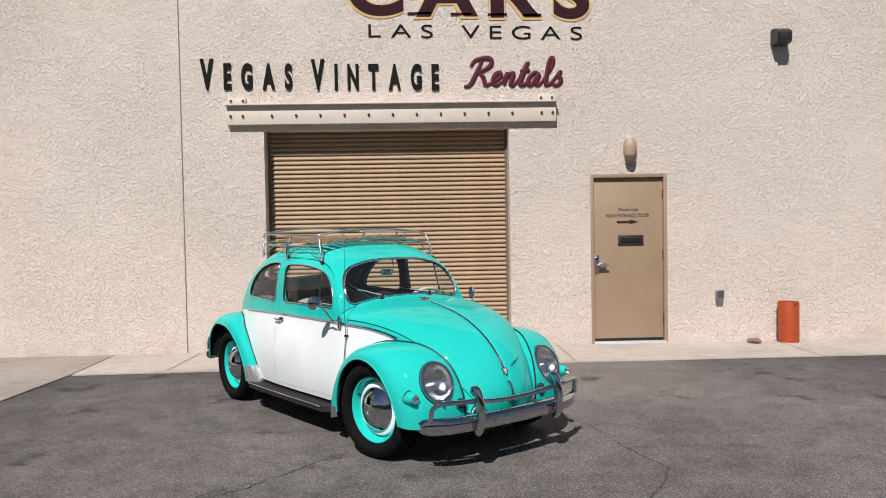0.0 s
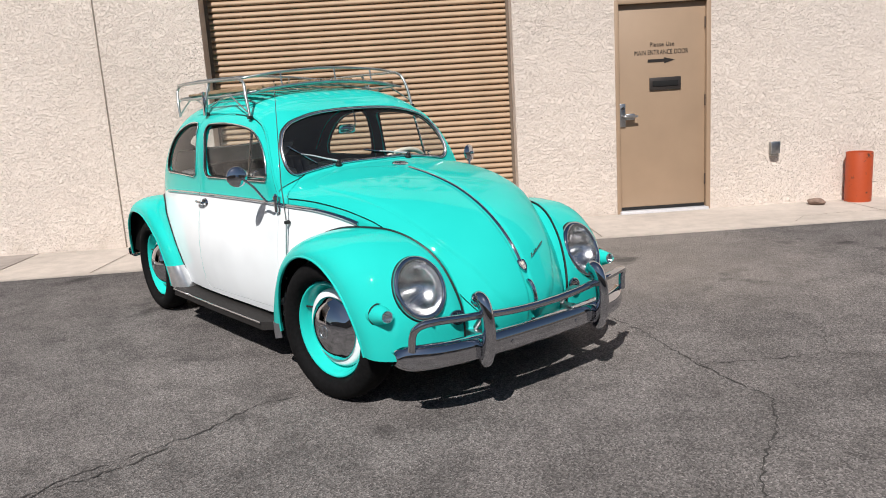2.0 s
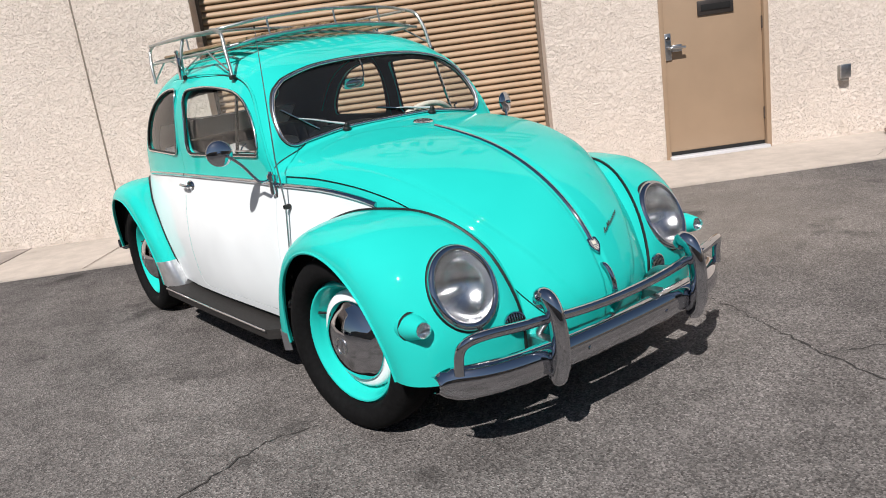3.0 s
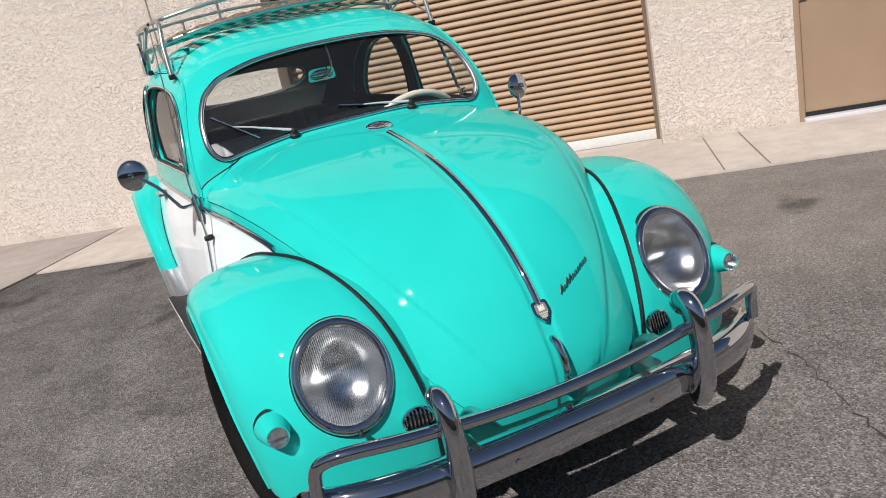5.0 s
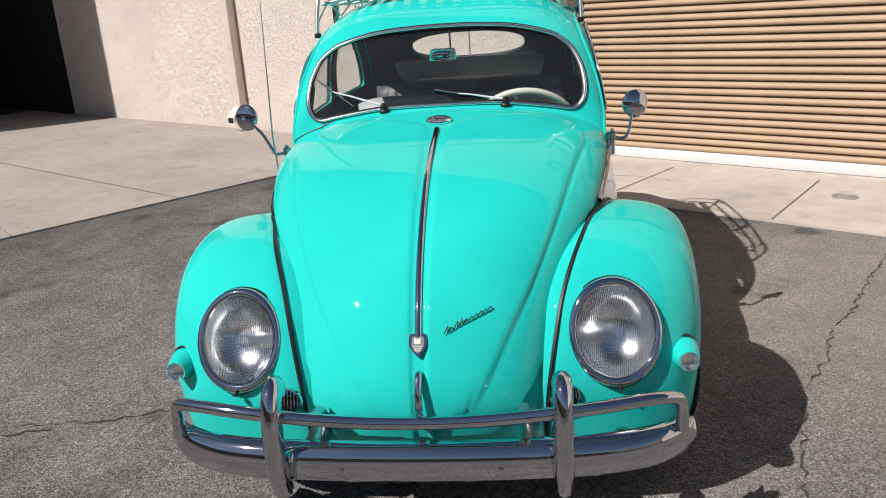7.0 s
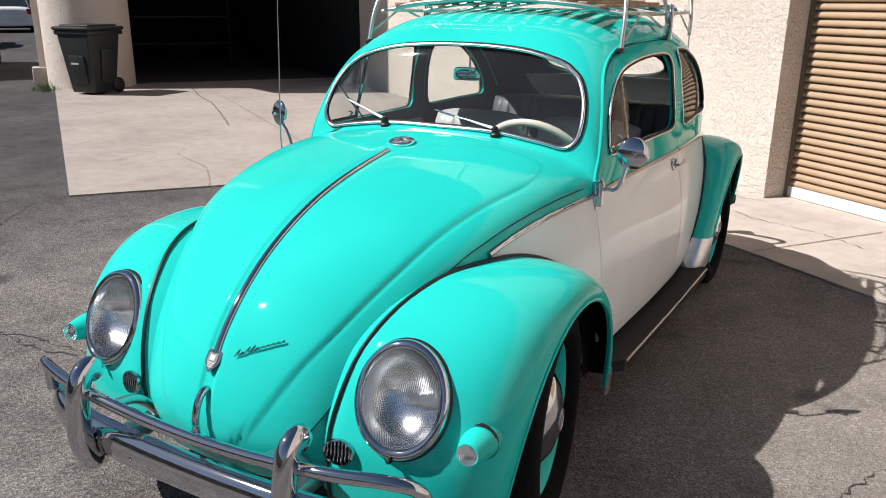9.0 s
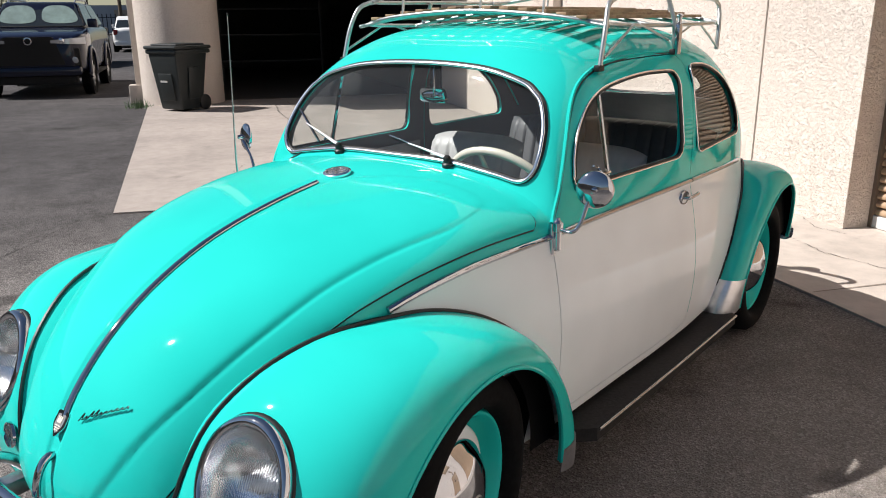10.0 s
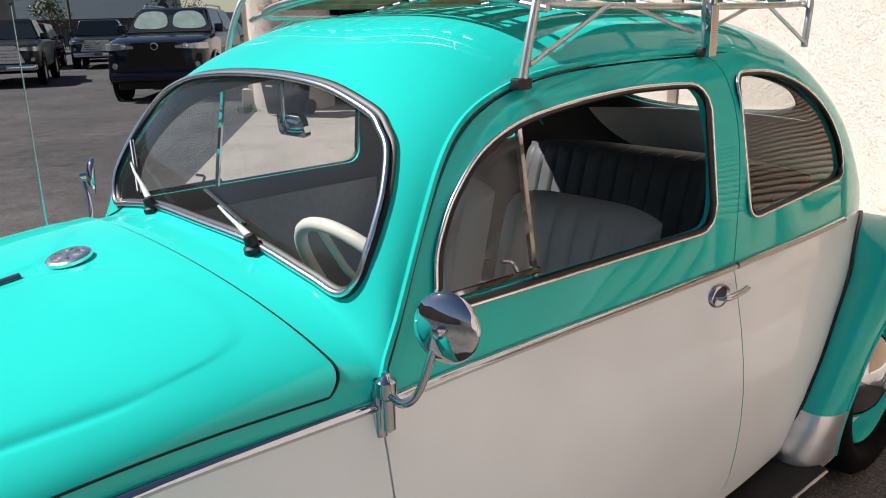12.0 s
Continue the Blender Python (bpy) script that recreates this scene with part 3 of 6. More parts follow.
whole = new("whole_body", shell.copy())
bpy.context.view_layer.update()
doors = []
for side in (1, -1):
    doors.append(carve(shell, door_block(DOOR_OUT, side), "INTERSECT", "door"))
for side in (1, -1):
    lo, hi = (0.3, 1.0) if side > 0 else (-1.0, -0.3)
    shell = carve(shell, door_block(grown(DOOR_OUT, 0.0035), side), "DIFFERENCE", "body_shell")
    shell = carve(shell, prism(QUARTER_WIN, "y", lo, hi), "DIFFERENCE", "body_shell")
shell = carve(shell, prism(SCREEN, "x", -1.0, -0.3), "DIFFERENCE", "body_shell")
shell = carve(shell, prism(REAR_WIN, "x", -2.9, -1.9), "DIFFERENCE", "body_shell")
whitened(shell)
shade(shell, 40)
body = part("body_shell", shell, None, car, "turquoise body shell, white below the belt line")
bpy.context.view_layer.update()


def lined(outline, to3d, r, name, mat, parent, flat=1.0, label="", up=(0, 0, 1)):
    return part(name, tube([to3d(p[0], p[1]) for p in outline], r, name, mat, 8, True, flat, up), None, parent, label)


for side, me in zip((1, -1), doors):
    lo, hi = (0.3, 1.0) if side > 0 else (-1.0, -0.3)
    me = carve(me, prism(SIDE_WIN, "y", lo, hi), "DIFFERENCE", "door")
    whitened(me)
    shade(me, 40)
    door = part("door", me, None, car, "turquoise door, white below the belt line")
    on = lambda x, z, s=side: (x, s * side_y(x, z, 0.002), z)
    inn = lambda x, z, s=side: (x, s * side_y(x, z, -0.014), z)
    out_ = lambda x, z, s=side: (x, s * side_y(x, z, 0.006), z)
    lined(SIDE_WIN, on, 0.0085, "window_seal", RUBBER, door, flat=0.6)
    lined(grown(SIDE_WIN, 0.006), out_, 0.004, "chrome_trim", BRIGHT, door, label="thin chrome window trim")
    front_part = [p for p in SIDE_WIN if p[0] > -0.895] + [(-.90, 1.251), (-.895, .986)]
    front_part = sorted(front_part, key=lambda p: math.atan2(p[1] - 1.09, p[0] + 0.80))
    part("vent_pane", pane(front_part, inn, "vent_pane"), GLASS, door).visible_shadow = False
    if side < 0:
        rear_part = [p for p in SIDE_WIN if p[0] < -0.905] + [(-.905, .986), (-.905, 1.251)]
        rear_part = sorted(rear_part, key=lambda p: math.atan2(p[1] - 1.12, p[0] + 1.16))
        part("door_pane", pane(rear_part, inn, "door_pane"), GLASS, door).visible_shadow = False
    part("vent_divider", tube([inn(-.887, .985), inn(-.904, 1.253)], 0.0075, "vent_divider", CHROME, 6), None, door, "chrome vent window divider")
    part("vent_sill", tube([inn(x, .998) for x in np.linspace(-.668, -.90, 6)], .007, "vent_sill", CHROME, 6), None, door, "chrome lower edge of the vent window")
    part("vent_latch", tube(smooth_path([inn(-.845, 1.005), tuple(Vector(inn(-.845, 1.02)) - Vector((0, side * .012, 0))), tuple(Vector(inn(-.82, 1.028)) - Vector((0, side * .012, 0)))], 3), .004, "vent_latch", CHROME, 6), None, door)
    hx, hz = -1.452, .822
    hy = side_y(hx, hz)
    h = lathe([(-.002, .0), (-.002, .012), (.001, .018), (.005, .021), (.007, .0235), (.004, .026), (-.002, .027)], "handle_base", CHROME, 28, "y", 60)
    ob = part("handle_base", h, None, door, "oval chrome cup behind the handle")
    ob.matrix_local = pose(hx + .012, side * hy, hz) @ Matrix.Diagonal((1.55, side, 1, 1))
    # the chrome cup's dark reflection is put in as a black dish
    part("handle_cup", lathe([(.0005, .0), (.0015, .015), (.003, .021)], "handle_cup", RUBBER, 24, "y"), None, ob, "dark dish painted for the reflection in the cup")
    grip = smooth_path([(hx + .034, side * (hy + .004), hz + .002), (hx + .022, side * (hy + .024), hz + .003), (hx - .03, side * (hy + .030), hz + .006), (hx - .072, side * (hy + .026), hz + .008)])
    part("handle", tube(grip, [.006] * 5 + [.0085] * (len(grip) - 7) + [.0075, .004], "handle", CHROME, 12, False, .8), None, door, "chrome pull handle")
    # quarter window
    lined(QUARTER_WIN, on, 0.008, "window_seal", RUBBER, body, flat=0.6)
    lined(grown(QUARTER_WIN, 0.006), out_, 0.004, "chrome_trim", BRIGHT, body)
    part("quarter_pane", pane(grown(QUARTER_WIN, 0.002), lambda x, z, s=side: (x, s * side_y(x, z, -0.004), z), "quarter_pane"), GLASS, body).visible_shadow = False
    # belt moulding
    runs = ([x for x in np.linspace(.06, -.538, 14)], [x for x in np.linspace(-.548, -1.51, 18)], [x for x in np.linspace(-1.52, -2.2, 14)])
    for xs, owner in zip(runs, (body, door, body)):
        pts = []
        for x in xs:
            k_ = rib_at(x)
            pts.append((x, side * (_ey(k_) + 0.002), _ez(k_)))
        part("belt_moulding", tube(pts, .0125, "belt_moulding", CHROME, 8, False, 0.8), None, owner, "bright belt moulding")
    # roof gutter
    gut = [(-.546, .60, .89), (-.562, .60, .93), (-.591, .59, .994), (-.623, .586, 1.056), (-.659, .574, 1.118), (-.708, .554, 1.188), (-.762, .536, 1.243), (-.824, .527, 1.282), (-.912, .522, 1.312), (-1.05, .524, 1.335), (-1.3, .545, 1.345), (-1.5, .55, 1.345), (-1.7, .548, 1.330), (-1.92, .545, 1.265), (-2.1, .55, 1.165), (-2.25, .56, 1.02)]
    line = []
    for p in smooth_path([(x, side * y, z) for x, y, z in gut], 4):
        if p[0] > -.84:
            line.append(Vector((p[0], side * side_y(p[0], p[2], .001), p[2])))
        else:
            line.append(whole.closest_point_on_mesh(Vector(p))[1])
    for _ in range(3):
        line = [line[0]] + [(a + b * 2 + c) / 4 for a, b, c in zip(line, line[1:], line[2:])] + [line[-1]]
    part("gutter", tube(line, .0065, "gutter", TEAL, 6), None, body)
    # a thin dark tube follows just below the gutter
    part("gutter_seal", tube([p + Vector((0, side * .003, -.007)) for p in line], .0038, "gutter_seal", RUBBER, 6), None, body, "dark line under the roof gutter")

bpy.data.objects.remove(whole)
screen3d = lambda y, z: (end_x(y, z, True, -0.001), y, z)
proud3d = lambda y, z: (end_x(y, z, True, 0.0045), y, z)
lined(grown(SCREEN, 0.003), screen3d, 0.0105, "screen_seal", RUBBER, body, .45, "", (.85, 0, .5))
lined(grown(SCREEN, 0.003), proud3d, 0.0062, "chrome_trim", BRIGHT, body, .6, "thin chrome screen trim", (.85, 0, .5))
flat_x = lambda z: -.594 - (z - 1.08) * .48
part("wind_screen", pane(grown(SCREEN, 0.003), lambda y, z: (min(end_x(y, z, True, -0.003), flat_x(z)), y, z), "wind_screen"), GLASS, body).visible_shadow = False
back3d = lambda y, z: (end_x(y, z, False, 0.001), y, z)
lined(REAR_WIN, back3d, 0.010, "rear_seal", RUBBER, body)
part("rear_pane", pane(REAR_WIN, lambda y, z: (end_x(y, z, False, -0.012), y, z), "rear_pane"), GLASS, body).visible_shadow = False

# bonnet: a lid a finger thick over the nose, with a raised middle panel
_edge = knots([0, .6, 1, 1.5, 1.85, 2.8, 3.8, 4.7, 5.6, 7.3, 8.2, 8.6], [.44, .60, .72, .83, .872, .91, .944, .974, .984, .987, .987, .985])
_fold = knots([0, .84, 1.3, 2, 3, 4.2, 5.7, 7.1, 8], [.05, .27, .45, .59, .71, .80, .84, .865, .865])
_brow = knots([0, .04, .08, .227, .34, .5, .63, .74, .80, .84, .88, 1.0], [6.4, 6.66, 7.08, 7.44, 7.64, 7.78, 7.82, 7.80, 7.70, 7.45, 6.9, 6.0])


def bonnet_at(k, f, d):
    """f from -1 to 1 across the lid."""
    back = max(0.0, (k - 7) / 1.1) ** 2
    k2 = k + back * (0.45 * abs(f) ** 2.2 - 0.33 * (max(0.0, abs(f) - .85) / .15) ** 2)
    e = math.acos(min(1, _edge(k2)) ** (_n(k2) / 2))
    th = 90 - f * (90 - math.degrees(e))
    p = Vector(upper(k2, th))
    q1, q2 = Vector(upper(min(k2 + .05, 8.6), th)), Vector(upper(max(k2 - .05, 0), th))
    r1, r2 = Vector(upper(k2, th - 1)), Vector(upper(k2, th + 1))
    nrm = (q2 - q1).cross(r1 - r2).normalized()
    if nrm.z < 0 and k2 > 1.5:
        nrm = -nrm
    if k2 <= 1.5 and nrm.x < 0:
        nrm = -nrm
    y = abs(p.y) / _ey(k2)
    soft = lambda v: 1 / (1 + math.exp(-max(-40, min(40, v))))
    up = (0.0022 + 0.0036 * min(1.0, max(0.0, (7.55 - k2) / 2.0))) * soft((_fold(k2) - y) / 0.009) * soft((y - 0.055) / 0.006) * soft((_brow(y) - k2) / 0.03)
    # a shallow hollow runs along the foot of the fold
    up -= 0.0024 * math.exp(-((y - _fold(k2) - .022) / .013) ** 2) * soft((_brow(y) - k2) / 0.06) * min(1.0, max(0.0, (k2 - 1.1) / .9))
    return tuple(p + nrm * (d + up))


BK = [.35, .5, .75, 1, 1.25, 1.5, 1.75] + list(np.arange(2, 6.2, .2)) + list(np.arange(6.2, 8.11, .035))
BF = list(np.linspace(-1, 1, 281))
bonnet = part("bonnet", slab(lambda k, f: bonnet_at(k, f, .009), lambda k, f: bonnet_at(k, f, -.004), BK, BF, "bonnet", [TEAL], None, 55), None, car, "turquoise bonnet with a raised middle panel")
rim_ = [bonnet_at(k, 1, .002) for k in BK] + [bonnet_at(8.12, f, .003) for f in BF[::-2]] + [bonnet_at(k, -1, .002) for k in BK[::-1]]
# one black tube draws the lid seal and the shade of the gap
part("lid_seal", tube(rim_, [.0042] * len(BK) + [.0028] * len(BF[::-2]) + [.0042] * len(BK), "lid_seal", RUBBER, 6), None, bonnet, "black tube for the seal and the shaded lid gap")
trim = [bonnet_at(k, 0, .012) for k in np.arange(1.85, 6.9, .2)]
part("centre_moulding", tube(trim, .009, "centre_moulding", CHROME, 8, False, 0.7), None, bonnet, "narrow chrome centre moulding")


# ---- fenders ----
def fender_front(ph, t, side, d=0.0):
    """ph: degrees round the wheel from straight ahead, t: from the body (0) out to the arch (1)."""
    rt, yi, rl = _ft(ph) + d, _fi(ph), _fl(ph)
    if t < 0:
        r = rt + t * 0.05
        return (r * math.cos(radians(ph)), side * (yi + t * 0.09), WHEEL_R + r * math.sin(radians(ph)))
    a = t * math.pi / 2
    s, c = math.sin(a) ** (2 / 2.35), math.cos(a) ** (2 / 2.35)
    r = rl + (rt - rl) * c
    y = yi + (_fo(ph) + d - yi) * s
    return (r * math.cos(radians(ph)), side * y, WHEEL_R + r * math.sin(radians(ph)))


WHEEL_R = 0.335
_ft = knots([-25, -10, 0, 15, 30, 45, 60, 75, 90, 110, 130, 150, 170, 185, 195], [.55, .56, .565, .58, .58, .56, .52, .475, .455, .445, .45, .47, .53, .60, .64])
_fi = knots([-25, 0, 30, 60, 90, 120, 150, 195], [.32, .32, .36, .45, .52, .56, .59, .60])
_fo = knots([-25, 0, 30, 60, 90, 130, 160, 195], [.70, .735, .76, .768, .77, .765, .75, .72])
_fl = knots([-25, 0, 60, 120, 160, 195], [.40, .375, .357, .355, .375, .44])
FP = list(np.linspace(-6, 192, 60))
FT = [-1.0, -0.5] + list(np.linspace(0, 1, 22))


def fender_rear(ph, t, side, d=0.0):
    """ph: degrees round the rear wheel from straight ahead over the top to the tail."""
    rt, yi, rl = _rt(ph) + d, _ri(ph), _rl(ph)
    if t < 0:
        r = rt - _rd(ph) + t * 0.03
        return (-2.4 + r * math.cos(radians(ph)), side * (yi + t * 0.06), WHEEL_R + r * math.sin(radians(ph)))
    a = t * math.pi / 2
    s, c = math.sin(a) ** (2 / 2.4), math.cos(a) ** (2 / 2.4)
    r = rl + (rt - rl) * c - _rd(ph) * (1 - t) ** 3
    return (-2.4 + r * math.cos(radians(ph)), side * (yi + (_ro(ph) + d - yi) * s), WHEEL_R + r * math.sin(radians(ph)))


_rt = knots([-12, 0, 30, 60, 90, 120, 150, 180, 200], [.60, .57, .50, .475, .48, .51, .56, .625, .66])
_ri = knots([-12, 30, 60, 90, 130, 160, 200], [.63, .62, .59, .52, .40, .33, .30])
_rd = knots([-12, 10, 30, 60, 80, 110, 140, 200], [.02, .09, .12, .12, .06, .02, .0, .0])
_ro = knots([-12, 20, 60, 100, 140, 200], [.752, .768, .778, .775, .745, .66])
_rl = knots([-12, 20, 60, 90, 120, 150, 180, 200], [.44, .385, .355, .365, .41, .49, .585, .63])


def seam_t(fn, p):
    """How far out a fender leaves the side of the body."""
    for t in np.linspace(0, 0.9, 61):
        x, y, z = fn(p, t, 1)
        if not -2.85 < x < 0.1 or z < 0.3:
            return 0.0
        if y >= side_y(x, z) + 0.001:
            return t
    return 0.0


for side in (1, -1):
    for nm, fn, ps in (("front_fender", fender_front, FP), ("rear_fender", fender_rear, list(np.linspace(-12, 181, 50)))):
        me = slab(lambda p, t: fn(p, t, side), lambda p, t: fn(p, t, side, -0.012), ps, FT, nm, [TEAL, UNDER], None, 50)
        bm = bmesh.new()
        bm.from_mesh(me)
        bmesh.ops.recalc_face_normals(bm, faces=bm.faces)
        bm.to_mesh(me)
        bm.free()
        shade(me, 50)
        if fn is fender_front:
            hole = prism([(.112 * math.cos(a), .122 * math.sin(a)) for a in np.linspace(0, 2 * math.pi, 36, endpoint=False)], "x", -.10, .25)
            hole.transform(pose(.505, side * .503, .573, 0, -24, side * 6))
            me = carve(me, hole, "DIFFERENCE", nm)
            shade(me, 50)
        fender = part(nm, me, None, car)
        seam = [Vector(fn(p, seam_t(fn, p), side, 0.002)) for p in ps]
        for _ in range(2):
            seam = [seam[0]] + [(a + b * 2 + c) / 4 for a, b, c in zip(seam, seam[1:], seam[2:])] + [seam[-1]]
        part("welting", tube(seam, .006, "welting", RUBBER, 6), None, fender, "black fender piping")
        part("arch_lip", tube([fn(p, 1.0, side) for p in ps], .006, "arch_lip", TEAL, 6), None, fender)

        wx, rmax = (0.0, lambda p: _fl(p) + .07) if fn is fender_front else (-2.4, lambda p: _rl(p) + .05)
        # near-black ring added in the open arch hides the white body side
        part("arch_liner", grid(lambda p, f_: (wx + (.342 + f_ * (rmax(p) - .342)) * math.cos(radians(p)), side * .668, WHEEL_R + (.342 + f_ * (rmax(p) - .342)) * math.sin(radians(p))), list(np.linspace(-8, 186 if fn is fender_front else 178, 40)), [0, .5, 1], "arch_liner", [UNDER]), None, fender, "dark sheet added inside the wheel arch")

# underbody closes the car from below
for side in (1, -1):
    # a near-black sheet laid over the white body side behind the wheel
    part("inner_wing", grid(lambda x, z: (x, side * (side_y(x, z) + .006), z), list(np.linspace(.08, -.40, 12)), list(np.linspace(.275, .54, 7)), "inner_wing", [UNDER]), None, car, "dark sheet laid over the body side behind the wheel")
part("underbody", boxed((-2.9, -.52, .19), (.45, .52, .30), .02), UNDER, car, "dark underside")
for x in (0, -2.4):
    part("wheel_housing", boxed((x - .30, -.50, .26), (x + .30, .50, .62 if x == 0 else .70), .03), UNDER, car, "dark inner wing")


# ---- wheels ----
def wheel(at_x, side):
    w = part("wheel", lathe([(.022, .236), (.040, .234), (.050, .226), (.050, .220), (.043, .213), (.020, .207), (-.006, .198), (-.020, .186), (-.022, .0)], "wheel", TEAL, 56), None, car, "turquoise steel wheel with white disc")
    part("tyre", lathe([(-.07, .22), (-.085, .245), (-.088, .275), (-.078, .31), (-.06, .328), (0, .335), (.06, .328), (.078, .31), (.086, .285), (.085, .262), (.074, .246), (.052, .238), (.034, .232)], "tyre", TYRE, 64), None, w, "black tyre")
    part("wheel_disc", lathe([(-.020, .189), (-.002, .187), (.008, .182), (.013, .172), (.014, .150), (.010, .12), (.008, 0)], "wheel_disc", WHITE, 48), None, w, "white wheel disc")
    cap = part("hubcap", lathe([(.012, .153), (.020, .153), (.025, .150), (.027, .145), (.045, .130), (.065, .099), (.078, .058), (.083, .036), (.083, .0)], "hubcap", CHROME, 48, smooth=60), None, w, "domed chrome hubcap")
    ring = [(.030 * math.cos(a), .0835, .030 * math.sin(a)) for a in np.linspace(0, 2 * math.pi, 24, endpoint=False)]
    part("hubcap_emblem", tube(ring, .0028, "hubcap_emblem", DULLMETAL, 6, True), None, cap, "small raised round emblem")
    for q in (70, 110):
        part("emblem_stroke", tube([(-.024 * math.cos(radians(q)), .0835, -.024 * math.sin(radians(q))), (.024 * math.cos(radians(q)), .0835, .024 * math.sin(radians(q)))], .0024, "emblem_stroke", DULLMETAL, 6), None, cap)
    part("valve", tube([(.17, .0, .075), (.188, .028, .083)], .005, "valve", RUBBER, 8), None, w, "black valve stem")
    # the front wheels are steered a little to the left
    size = 1.0 if at_x > -1 else .965
    w.matrix_local = pose(at_x, side * .645, WHEEL_R * size, 0, 0, 9 if at_x > -1 else 0) @ (Matrix.Identity(4) if side > 0 else pose(0, 0, 0, 0, 0, 180)) @ Matrix.Diagonal((size, 1, size, 1))
    return w


for x in (0.02, -2.385):
    for side in (1, -1):
        wheel(x, side)

# running boards, and the bare grey foot behind each front wheel
BARE = plain("bare_grey_metal", (.17, .17, .18), .5, .3, grain=.15, scale=40)
for side in (1, -1):
    part("fender_foot", slab(lambda p, t: fender_front(p, t, side, .004), lambda p, t: fender_front(p, t, side, .001), list(np.linspace(187, 196.5, 6)), list(np.linspace(.35, 1.0, 10)), "fender_foot", [BARE], None, 50), None, car, "bare grey metal foot of the fender")
    outline = [(-.58, .58), (-.60, .66), (-.66, .722), (-1.25, .748), (-1.88, .766), (-1.96, .60)]
    me = prism([(x, side * y) for x, y in outline], "z", .20, .245)
    me.materials.append(MAT)
    rb = part("running_board", me, None, car, "grey rubber-topped running board")
    part("edge_moulding", tube([(x, side * y, .238) for x, y in ((-.668, .726), (-1.25, .750), (-1.88, .768))], .0055, "edge_moulding", CHROME, 8), None, rb, "thin bright edge")

# ---- car details ----
LAMPGLASS, _lt, _lp = material("ribbed_lamp_glass")
_lp.inputs["Base Color"].default_value = (0.93, 0.95, 0.97, 1)
_lp.inputs["Transmission Weight"].default_value = 1.0
_lp.inputs["Roughness"].default_value, _lp.inputs["IOR"].default_value = 0.02, 1.22
_tc = _lt.nodes.new("ShaderNodeTexCoord")
_wv = add(_lt, "ShaderNodeTexWave", Scale=62.0, Distortion=0.25)
_wv.bands_direction = "Y"
_lt.links.new(_tc.outputs["Object"], _wv.inputs["Vector"])
bumped(_lt, _lp, _wv.outputs[0], 0.8, 0.003)
REFLECTOR = plain("lamp_reflector", (0.93, 0.94, 0.95), 0.16, 1.0, grain=0.1, scale=18)


def lay(ob, m):
    ob.matrix_local = m
    return ob


def headlight(side):
    """A slanted oval lamp: chrome ring, ribbed glass, bright bowl."""
    unit = part("headlight", lathe([(-.07, .118), (-.02, .121), (.0, .124)], "headlight", TEAL, 44, "x"), None, car, "round headlight with chrome ring and ribbed glass")
    part("ring", lathe([(-.012, .124), (.004, .127), (.014, .123), (.018, .115), (.015, .106), (.008, .103)], "ring", CHROME, 48, "x", 60), None, unit, "chrome headlight ring")
    part("rim_gasket", lathe([(-.03, .125), (-.014, .1305), (-.008, .1305), (-.004, .126)], "rim_gasket", RUBBER, 44, "x", 60), None, unit, "black gasket behind the ring")
    part("bowl", lathe([(.008, .106), (-.02, .095), (-.05, .07), (-.065, .03), (-.067, .0)], "bowl", REFLECTOR, 40, "x", 60), None, unit, "silvered bowl")
    part("bulb", lathe([(-.066, .012), (-.03, .014), (-.02, .008), (-.02, 0)], "bulb", DULLMETAL, 12, "x"), None, unit)
    lens = part("lens", lathe([(.010, .106), (.020, .095), (.030, .07), (.036, .035), (.038, .0)], "lens", LAMPGLASS, 44, "x", 60), None, unit, "ribbed glass lens")
    lens.visible_shadow = False
    part("screw", lathe([(0, .007), (.012, .006), (.014, 0)], "screw", RUBBER, 10, "x"), None, unit).matrix_local = pose(.01, 0, -.128)
    return lay(unit, pose(.505, side * .503, .573, 0, -24, side * 6) @ Matrix.Diagonal((1, .97, 1.13, 1)))


def turn_signal(side):
    """A teardrop turn lamp low on the fender."""
    u = part("turn_signal", lathe([(-.10, .050), (-.03, .047), (0, .042), (.03, .034), (.048, .0285), (.052, .027), (.052, .024)], "turn_signal", TEAL, 32, "x", 60), None, car, "turquoise cone-shaped turn lamp with clear lens")
    lens = part("lens", lathe([(.051, .0255), (.060, .0245), (.068, .017), (.072, 0)], "lens", LAMPGLASS, 24, "x", 60), None, u, "clear ribbed lens")
    lens.visible_shadow = False
    part("bowl", lathe([(.052, .024), (.040, .016), (.036, 0)], "bowl", REFLECTOR, 20, "x"), None, u)
    part("gasket", lathe([(-.020, .049), (-.014, .0515), (-.006, .047)], "gasket", RUBBER, 32, "x"), None, u).matrix_local = pose(0, 0, 0, 0, 0, side * 14)
    return lay(u, pose(.474, side * .688, .490, 0, -3, side * 3))


def horn_grille(side):
    """An oval grille of upright bars in the fender."""
    g = part("horn_grille", lathe([(0, .0), (0, .036), (.004, .042), (.010, .040), (.011, .035), (.006, .034)], "horn_grille", CHROME, 28, "x", 50), None, car, "small oval chrome horn grille")
    part("grille_back", lathe([(.003, 0), (.003, .035)], "grille_back", BLACK, 24, "x"), None, g, "black hollow")
    for i in range(-3, 4):
        y = i * .0098
        hgt = math.sqrt(max(.034**2 - y * y, 1e-6))
        part("bar", boxed((.003, y - .0022, -hgt), (.009, y + .0022, hgt), .001), CHROME, g)
    return lay(g, pose(.572, side * .366, .426, 0, -12, side * 9) @ Matrix.Diagonal((1.2, 1.0, .80, 1)))


